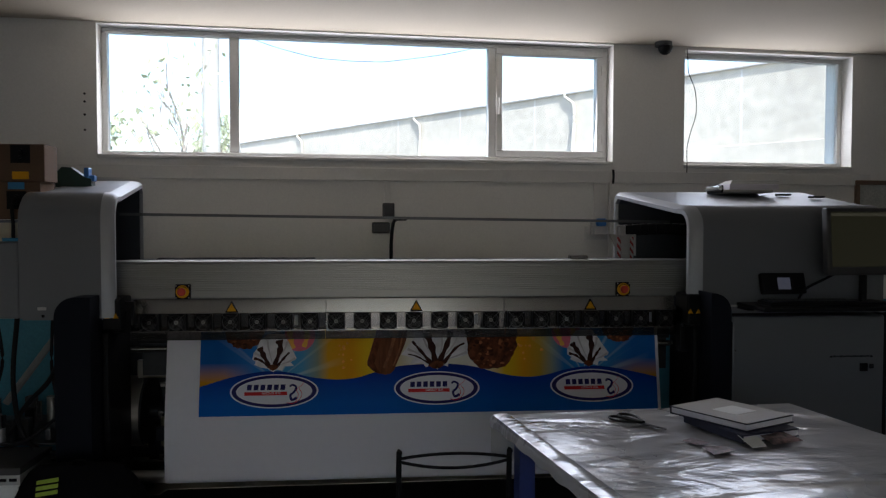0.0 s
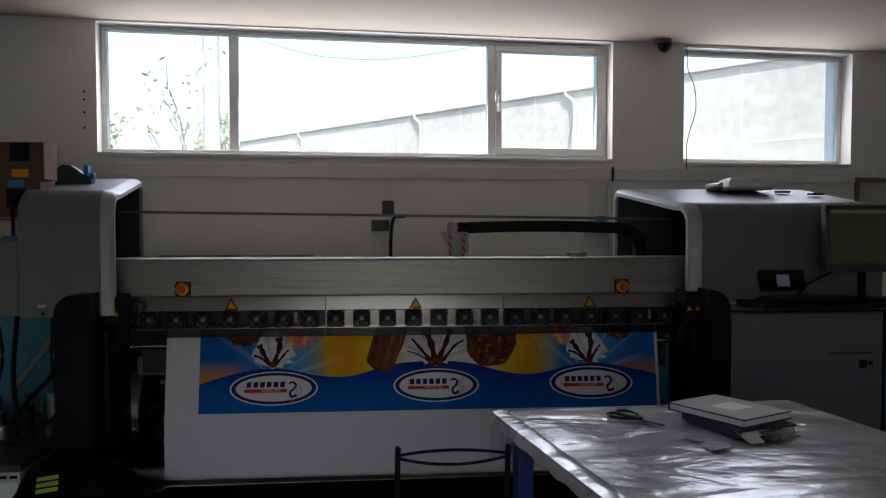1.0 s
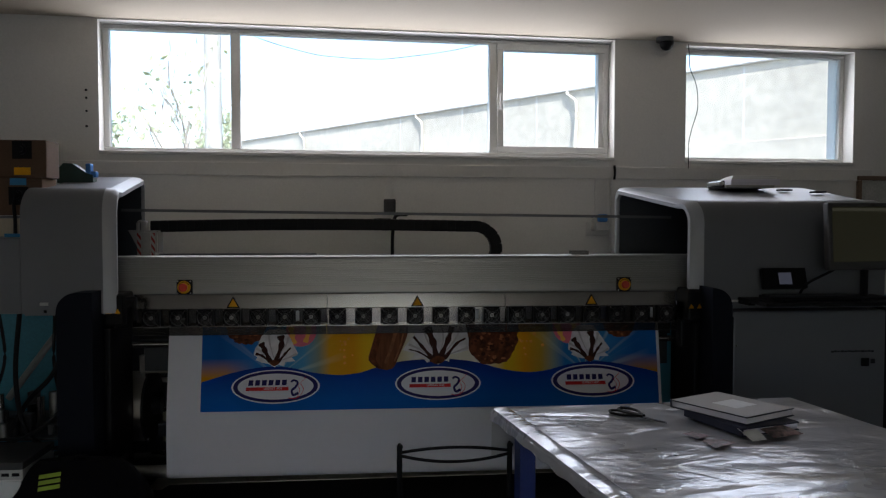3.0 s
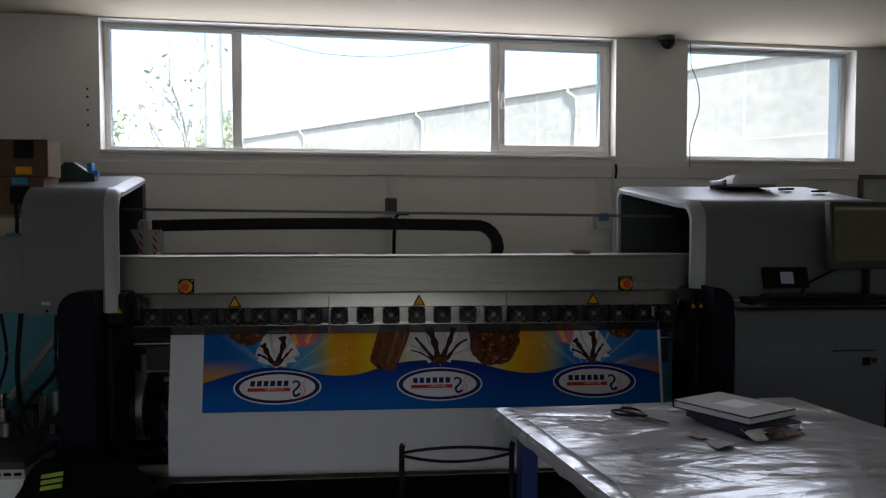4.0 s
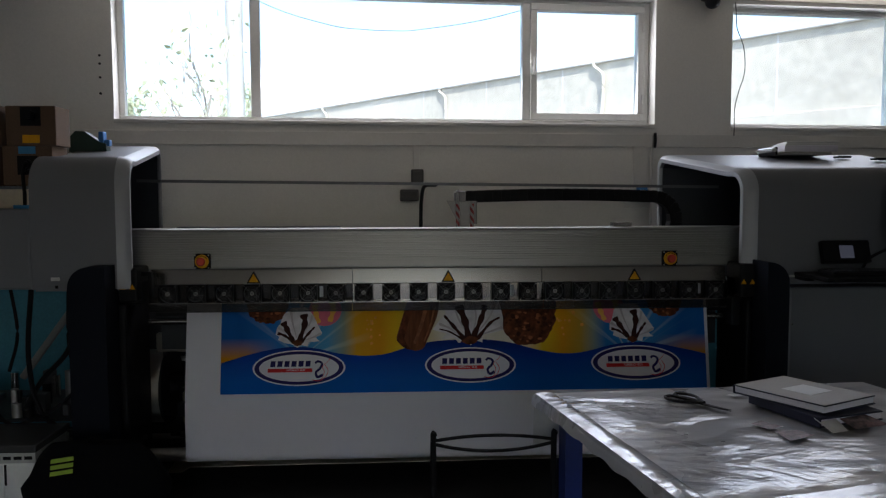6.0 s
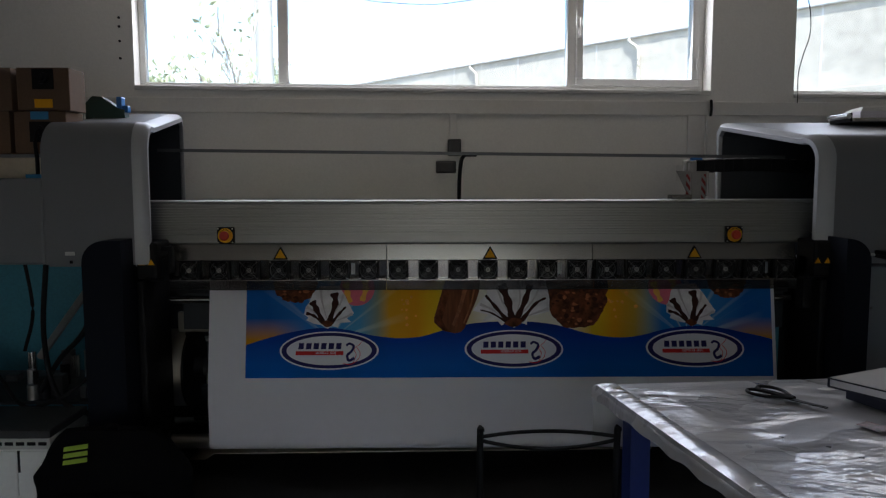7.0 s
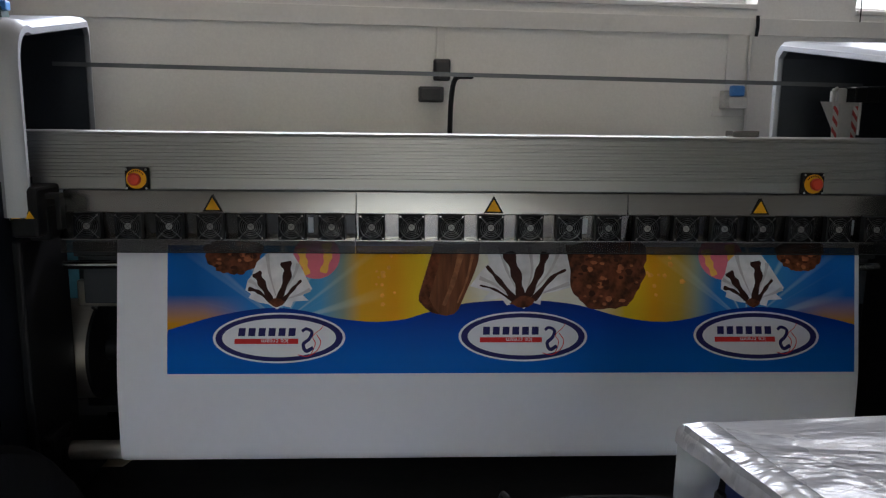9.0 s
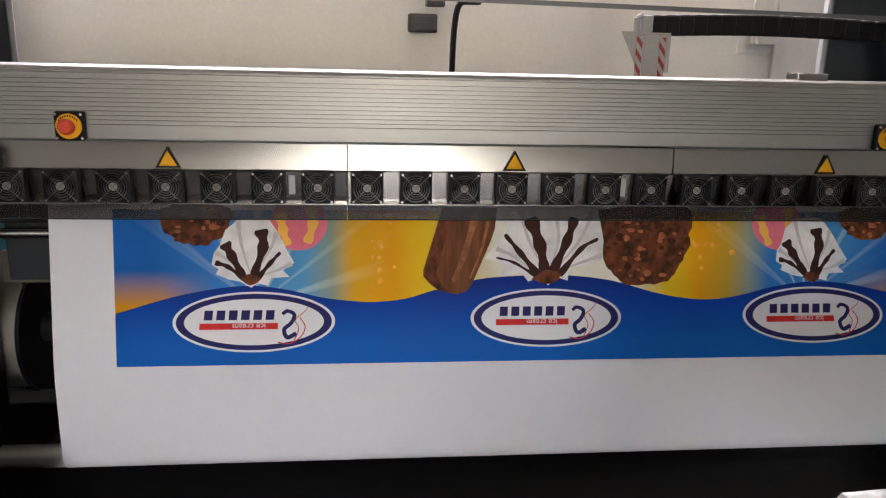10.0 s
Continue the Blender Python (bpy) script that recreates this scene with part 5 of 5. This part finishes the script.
solid("floor_sheet", plate([(-1.70, 5.26, 0.002), (-1.58, 4.985, 0.002), (-1.46, 4.985, 0.002), (-1.44, 5.065, 0.002), (0.9, 5.11, 0.002), (0.9, 5.34, 0.002), (-1.66, 5.34, 0.002)], 0.004), BEIGE, "cream paper sheet lying on the floor under the printer", "paper sheet")


# ---- the wire chair and the draped chair ----
def wire_chair():
    y, zt, x0, x1 = 3.365, 0.686, -0.128, 0.288
    t = thing("metal_chair", ((x0 + x1) / 2, y, 0), "black metal tube chair with a bowed wire backrest", "chair")
    for x in (x0, x1):
        part("back_post", tubed(((x, y + 0.03, 0.0), (x, y + 0.01, 0.4), (x, y, zt), (x + 0.004, y - 0.004, zt + 0.012)), 0.0105, 10), BLACK, t, "", True)
        part("front_leg", tubed(((x, y - 0.40, 0.0), (x, y - 0.37, 0.22), (x, y - 0.36, 0.42)), 0.0105, 10), BLACK, t, "", True)
    for dz, bow in ((-0.004, 0.011), (-0.014, -0.034)):
        rail = []
        for k in range(9):
            f = k / 8
            rail.append((x0 + (x1 - x0) * f, y + 0.02 * 4 * f * (1 - f), zt + dz + bow * 4 * f * (1 - f)))
        part("back_rail", tubed(rail, 0.0062, 8, 4), BLACK, t, "thin bowed back rail", True)
    part("seat", boxed(x0 - 0.01, x1 + 0.01, y - 0.39, y - 0.01, 0.42, 0.455, 0.015), BLACK, t, "black padded seat")


wire_chair()


def backpack():
    """A soft black bag with sloping shoulders, leaning together on the floor."""
    cx, cy = -1.60, 4.20
    t = thing("backpack", (cx, cy, 0), "black cloth backpack with neon yellow stripes on the floor", "bag")
    bm = bmesh.new()
    last = None
    for j in range(17):
        s = j / 16
        z = 0.432 * (1 - s) + 0.012 * s
        half = 0.19 + 0.13 * min(1, s * 2.2) ** 0.7
        dep = 0.035 + 0.060 * min(1, s * 3.0)
        ring = []
        for k in range(40):
            a = 2 * math.pi * k / 40
            w = 1 + 0.06 * noise.noise((math.cos(a) * 1.6, math.sin(a) * 1.6, j * 0.35))
            ring.append(bm.verts.new((cx + half * w * math.copysign(abs(math.cos(a)) ** 0.75, math.cos(a)), cy + dep * w * math.copysign(abs(math.sin(a)) ** 0.8, math.sin(a)), z + 0.02 * noise.noise((math.cos(a) * 1.3, 4.0, j * 0.3)))))
        if last:
            for k in range(40):
                bm.faces.new((last[k], last[(k + 1) % 40], ring[(k + 1) % 40], ring[k]))
        else:
            bm.faces.new(ring)
        last = ring
    bm.faces.new(last[::-1])
    body = part("body", bm, CLOTHBLACK, t, "black cloth body", True)
    part("pocket", boxed(cx - 0.19, cx + 0.17, cy - 0.135, cy - 0.08, 0.02, 0.20, 0.025), CLOTHBLACK, t, "front pocket")
    part("grab_loop", tubed(((cx - 0.03, cy, 0.42), (cx - 0.02, cy, 0.447), (cx + 0.02, cy, 0.447), (cx + 0.03, cy, 0.42)), 0.008, 8), CLOTHBLACK, t)
    for k in range(3):
        z0 = 0.392 - 0.028 * k
        pts = [(-0.147 - 0.003 * k, z0 - 0.014), (-0.050 - 0.003 * k, z0), (-0.049 - 0.003 * k, z0 + 0.018), (-0.144 - 0.003 * k, z0 + 0.004)]
        part("neon_stripe", plate([(cx + a, cy - 0.112, z) for a, z in pts], 0.004), NEON, body, "neon yellow stripe")
    part("neon_tab", plate([(cx - 0.16, cy - 0.142, 0.055), (cx - 0.13, cy - 0.142, 0.05), (cx - 0.13, cy - 0.142, 0.065), (cx - 0.158, cy - 0.142, 0.07)], 0.004), NEON, body)


backpack()

# ---- on the housings ----
def ink_box(x0, x1, y0, y1, z0, z1, label_col, hole_z):
    t = thing("ink_box", ((x0 + x1) / 2, (y0 + y1) / 2, z0), "brown cardboard ink box with a round spout", "box", "ink boxes")
    part("carton", boxed(x0, x1, y0, y1, z0, z1, 0.004), CARD, t)
    xm = (x0 + x1) / 2
    part("cutout", boxed(xm - 0.05, xm + 0.05, y0 - 0.002, y0 + 0.001, hole_z - 0.05, hole_z + 0.045), BLACK, t)
    bm = bmesh.new()
    cyl(bm, (xm, y0 - 0.002, hole_z), (xm, y0 - 0.022, hole_z), 0.027, 24), cyl(bm, (xm, y0 - 0.022, hole_z), (xm, y0 - 0.034, hole_z), 0.017, 20)
    part("spout", bm, BLACK, t, "black plastic spout", True)
    part("sticker", boxed(xm - 0.042, xm + 0.042, y0 - 0.003, y0 - 0.0005, hole_z - 0.135 if label_col is YELLOW else hole_z + 0.055, hole_z - 0.095 if label_col is YELLOW else hole_z + 0.092), label_col, t, "coloured sticker")
    return t


CYAN = mat("blue_sticker", (0.03, 0.22, 0.48), 0.4, var=0.08)
ink_box(-2.245, -2.0, 4.775, 4.955, 1.577, 1.776, CYAN, 1.682)
ink_box(-2.215, -1.97, 4.76, 4.925, 1.777, 1.975, YELLOW, 1.925)
ink_box(-2.51, -2.265, 4.775, 4.955, 1.577, 1.776, CYAN, 1.682)
ink_box(-2.485, -2.24, 4.76, 4.925, 1.777, 1.975, YELLOW, 1.925)
for x in (-2.122, -2.39):
    solid("ink_hose", tubed(((x, 4.742, 1.682), (x, 4.72, 1.63), (x + 0.005, 4.72, 1.55), (x, 4.73, 1.475)), 0.009), BLACK, "black ink hose below a box spout", "hose")
    solid("blue_tag", boxed(x - 0.045, x + 0.045, 4.705, 4.712, 1.462, 1.480, 0.001), CYAN, "small blue tag on the ink cabinet", "tag")
tape = thing("tape_dispenser", (-1.9, 5.2, 1.765), "dark green tape dispenser with a blue clip", "tape dispenser")
GREEN = mat("dark_green_plastic", (0.012, 0.05, 0.045), 0.4, var=0.1)
bm = bmesh.new()
a = [bm.verts.new((x, 5.14, z)) for x, z in ((-2.072, 1.765), (-2.072, 1.845), (-2.035, 1.882), (-1.985, 1.879), (-1.905, 1.822), (-1.872, 1.812), (-1.868, 1.765))]
b = [bm.verts.new((v.co.x, 5.20, v.co.z)) for v in a]
for i in range(7):
    bm.faces.new((a[i], a[(i + 1) % 7], b[(i + 1) % 7], b[i]))
bm.faces.new(a), bm.faces.new(b[::-1])
part("body", bm, GREEN, tape)
BLUECLIP = mat("blue_plastic", (0.04, 0.20, 0.55), 0.35, var=0.1)
bm = bmesh.new()
box(bm, -1.915, -1.885, 5.145, 5.195, 1.815, 1.880, 0.006), box(bm, -1.888, -1.855, 5.15, 5.19, 1.80, 1.835, 0.005)
part("clip", bm, BLUECLIP, tape, "blue clip")

# papers and a ring binder on the other housing
def sloped(y):
    return 1.668 + (y - 4.75) * 0.128


PZ = sloped(5.31)
bind = thing("ring_binder", (2.08, 5.30, PZ), "grey ring binder on the printer housing", "binder")
part("cover", boxed(1.95, 2.27, 5.19, 5.43, PZ + 0.012, PZ + 0.030, 0.006), COVERBOOK, bind)
part("spine", boxed(1.935, 1.95, 5.20, 5.42, PZ + 0.010, PZ + 0.058, 0.005), BLACK, bind, "black binder spine")
part("ring", cyled((1.925, 5.19, PZ + 0.040), (1.925, 5.39, PZ + 0.040), 0.014, 18), CHROME, bind, "", True)
st = thing("paper_stack", (2.12, 5.30, PZ + 0.03), "stack of white papers on the ring binder", "papers")
for k, (a, b, dz, h) in enumerate(((1.99, 2.31, 0.0, 0.036), (2.01, 2.29, 0.037, 0.012), (2.03, 2.32, 0.050, 0.010))):
    part("sheaf", boxed(a, b, 5.20, 5.40, PZ + 0.031 + dz, PZ + 0.031 + dz + h, 0.002, turn=-5 * k), PAGES if k == 0 else WHITE, st)
for x, y in ((2.36, 5.24), (2.50, 5.10)):
    solid("black_clip", boxed(x - 0.04, x + 0.04, y - 0.03, y + 0.03, sloped(y) + 0.004, sloped(y) + 0.016, 0.004), BLACK, "small flat black clip on the housing", "clip")

# ---- wall details ----
solid("cable_trunking", boxed(-2.9, 3.7, Y1 - 0.012, Y1, 1.856, 1.945, 0.003), PVC, "long white cable trunking below the windows", "trunking", kind="structure")
solid("cable_trunking", boxed(-0.172, -0.130, Y1 - 0.016, Y1, 1.697, 1.855, 0.002), PVC, "short white vertical cable trunking", "trunking", kind="structure")
solid("cable_trunking", boxed(1.385, 1.485, Y1 - 0.014, Y1, 1.575, 1.855, 0.002), PVC, "short white vertical cable trunking", "trunking", kind="structure")
solid("conduit", cyled((1.512, Y1 - 0.012, 0.96), (1.512, Y1 - 0.012, 1.855), 0.009, 10), PVC, "thin grey wall conduit", "conduit", smooth=True)


def socket(x, z, w, h, m, label):
    t = thing("wall_socket", (x, Y1, z), label, "socket")
    part("housing", boxed(x - w / 2, x + w / 2, Y1 - 0.05, Y1, z - h / 2, z + h / 2, 0.008), m, t)
    part("cover", boxed(x - w * 0.38, x + w * 0.38, Y1 - 0.058, Y1 - 0.0505, z - h * 0.36, z + h * 0.36, 0.003), m, t)
    return t


socket(-0.146, 1.645, 0.082, 0.106, DGREY, "dark grey wall switch box")
socket(-0.200, 1.523, 0.125, 0.078, DGREY, "dark grey wall socket")
s = socket(1.424, 1.518, 0.130, 0.096, LGREY, "grey industrial socket with a blue lid")
part("blue_lid", boxed(1.388, 1.462, Y1 - 0.085, Y1 - 0.045, 1.535, 1.592, 0.010), BLUECLIP, s, "blue socket lid")
part("spout", prismed(((Y1 - 0.09, 1.475), (Y1 - 0.058, 1.475), (Y1 - 0.058, 1.53), (Y1 - 0.075, 1.53)), 1.375, 1.475), LGREY, s)
solid("wall_plate", boxed(1.318, 1.498, Y1 - 0.010, Y1, 1.430, 1.535, 0.004), PVC, "white mounting board behind the grey socket", "plate")
solid("wall_cable", tubed(((1.532, Y1 - 0.026, 1.955), (1.535, Y1 - 0.028, 1.90), (1.530, Y1 - 0.028, 1.85)), 0.009), BLACK, "short black cable end on the wall", "cable")
solid("window_cable", tubed(((2.119, Y1 - 0.01, 2.87), (2.122, Y1 - 0.02, 2.78), (2.13, Y1 - 0.02, 2.69), (2.182, Y1 - 0.02, 2.563), (2.194, Y1 - 0.02, 2.393), (2.15, Y1 - 0.02, 2.243), (2.124, Y1 - 0.02, 2.127), (2.126, Y1 - 0.018, 2.008), (2.122, Y1 - 0.024, 1.94)), 0.0032), BLACK, "thin dangling cable in front of the window", "cable")
cctv = thing("dome_camera", (1.885, 5.98, H), "dark ceiling dome camera", "security camera")
bm = bmesh.new()
cyl(bm, (1.885, 5.97, H), (1.885, 5.97, H - 0.03), 0.062, 28)
part("mount", bm, DGREY, cctv, "", True)
bm = bmesh.new()
bmesh.ops.create_uvsphere(bm, u_segments=24, v_segments=14, radius=0.052, matrix=Matrix.Translation((1.90, 5.97, H - 0.04)))
part("dome", bm, BLACK, cctv, "glossy black dome", True)
for z in (2.194, 2.295, 2.381, 2.433):
    solid("wall_plug", cyled((-2.162, Y1 + 0.001, z - 0.02), (-2.162, Y1 - 0.004, z - 0.02), 0.008, 10), DARK, "small dark screw hole plug in the wall", "wall plug")
pic = thing("picture_frame", (3.75, Y1, 1.6), "wooden framed picture on the wall", "picture")
WOODF = mat("frame_wood", (0.16, 0.10, 0.06), 0.5, var=0.25, scale=6, stretch=(1, 1, 8))
for a in ((3.563, 4.11, 1.862, 1.897), (3.563, 4.11, 1.47, 1.505), (3.563, 3.598, 1.506, 1.861), (4.075, 4.11, 1.506, 1.861)):
    part("moulding", boxed(a[0], a[1], Y1 - 0.028, Y1, a[2], a[3], 0.005), WOODF, pic)
part("print_sheet", boxed(3.599, 4.074, Y1 - 0.012, Y1 - 0.002, 1.506, 1.861), mat("pale_print", (0.45, 0.46, 0.42), 0.4, var=0.3, scale=5), pic)

# ---- clutter under the left end ----
rnd = random.Random(3)
for k, pts in enumerate((((-2.14, 4.80, 1.07), (-2.16, 4.78, 0.7), (-2.10, 4.76, 0.42), (-1.95, 4.74, 0.33), (-1.84, 4.78, 0.36)),
                         ((-2.02, 4.95, 1.07), (-2.03, 4.95, 0.75), (-2.0, 4.95, 0.55)),
                         ((-1.90, 4.85, 0.95), (-1.98, 4.82, 0.72), (-2.10, 4.80, 0.58), (-2.2, 4.8, 0.42)),
                         ((-2.30, 4.9, 1.07), (-2.27, 4.9, 0.8), (-2.32, 4.9, 0.6)),
                         ((-2.4, 4.8, 0.5), (-2.25, 4.75, 0.36), (-2.05, 4.75, 0.42), (-1.9, 4.8, 0.55)))):
    solid("hose", tubed(pts, 0.013 if k in (0, 2) else 0.009), BLACK, "black hose hanging under the ink cabinet", "hose")
solid("strut", tubed(((-1.95, 5.1, 1.06), (-2.35, 5.1, 0.52)), 0.02, 8, 2), ALU, "diagonal metal strut under the ink cabinet", "strut")
pump = thing("pump_shelf", (-2.2, 5.0, 0.30), "shelf crowded with small pumps, valves and fittings", "shelf")
part("plate", boxed(-2.9, -1.82, 4.78, 5.4, 0.36, 0.375, 0.003), DARK, pump)
for k in range(26):
    x, y, zz = rnd.uniform(-2.8, -1.9), rnd.uniform(4.8, 5.3), 0.3755
    r, h = rnd.uniform(0.012, 0.035), rnd.uniform(0.03, 0.16)
    if k % 3:
        part("fitting", cyled((x, y, zz), (x, y, zz + h), r, 12), (CHROME, BLACK, DGREY, ALU)[k % 4], pump, "", True)
    else:
        part("valve", boxed(x - r, x + r, y - r, y + r, zz, zz + h, 0.004), (DGREY, ALU, BLACK)[k % 3], pump)
for z0, z1 in ((0.05, 0.062), (0.17, 0.18)):
    part("tie_bar", cyled((-2.9, 4.8, z0 + 0.1), (-1.8, 4.8, z0 + 0.1), 0.008, 8), CHROME, pump)
for x in (-2.88, -1.84):
    part("upright", boxed(x - 0.015, x + 0.015, 4.8, 4.84, 0.0, 0.36), DARK, pump)
# white drawer unit with a grey top in front of it
du = thing("drawer_unit", (-2.3, 4.55, 0), "white drawer unit with a dark grey slotted top", "drawer unit")
UX, UY = -1.955, 4.39
part("body", boxed(UX - 0.70, UX - 0.01, UY + 0.012, UY + 0.36, 0.02, 0.275, 0.006), WHITE, du)
part("top", boxed(UX - 0.71, UX, UY, UY + 0.37, 0.325, 0.362, 0.006), DGREY, du, "dark grey top")
part("slot_rail", boxed(UX - 0.705, UX - 0.004, UY + 0.005, UY + 0.365, 0.276, 0.324), LGREY, du)
bm = bmesh.new()
for k in range(14):
    box(bm, UX - 0.69 + 0.049 * k, UX - 0.655 + 0.049 * k, UY + 0.001, UY + 0.007, 0.294, 0.309)
part("slots", bm, BLACK, du)
for k in range(5):
    drawer = part("drawer_front", boxed(UX - 0.695 + 0.139 * k, UX - 0.568 + 0.139 * k, UY + 0.003, UY + 0.0115, 0.06, 0.268, 0.004), WHITE, du)
    part("divider", boxed(UX - 0.567 + 0.139 * k, UX - 0.557 + 0.139 * k, UY + 0.006, UY + 0.0115, 0.17, 0.268), BLACK, drawer)


# ---- what moves ----
def motions():
    walk(carriage, [(t, pose(carriage_x(t), 5.16, 1.10)) for t in RUN_T])
    for i, k in enumerate(LINKS):
        walk(k, [(t, link_pose(i, carriage_x(t))) for t in RUN_T])
    walk(picture, [(t, Matrix.Translation(UP * s)) for t, s in ((0, 0.028), (2.9, 0.028), (3.5, 0.019), (7.6, 0.019), (8.4, 0.002), (10, 0.002))])


motions()
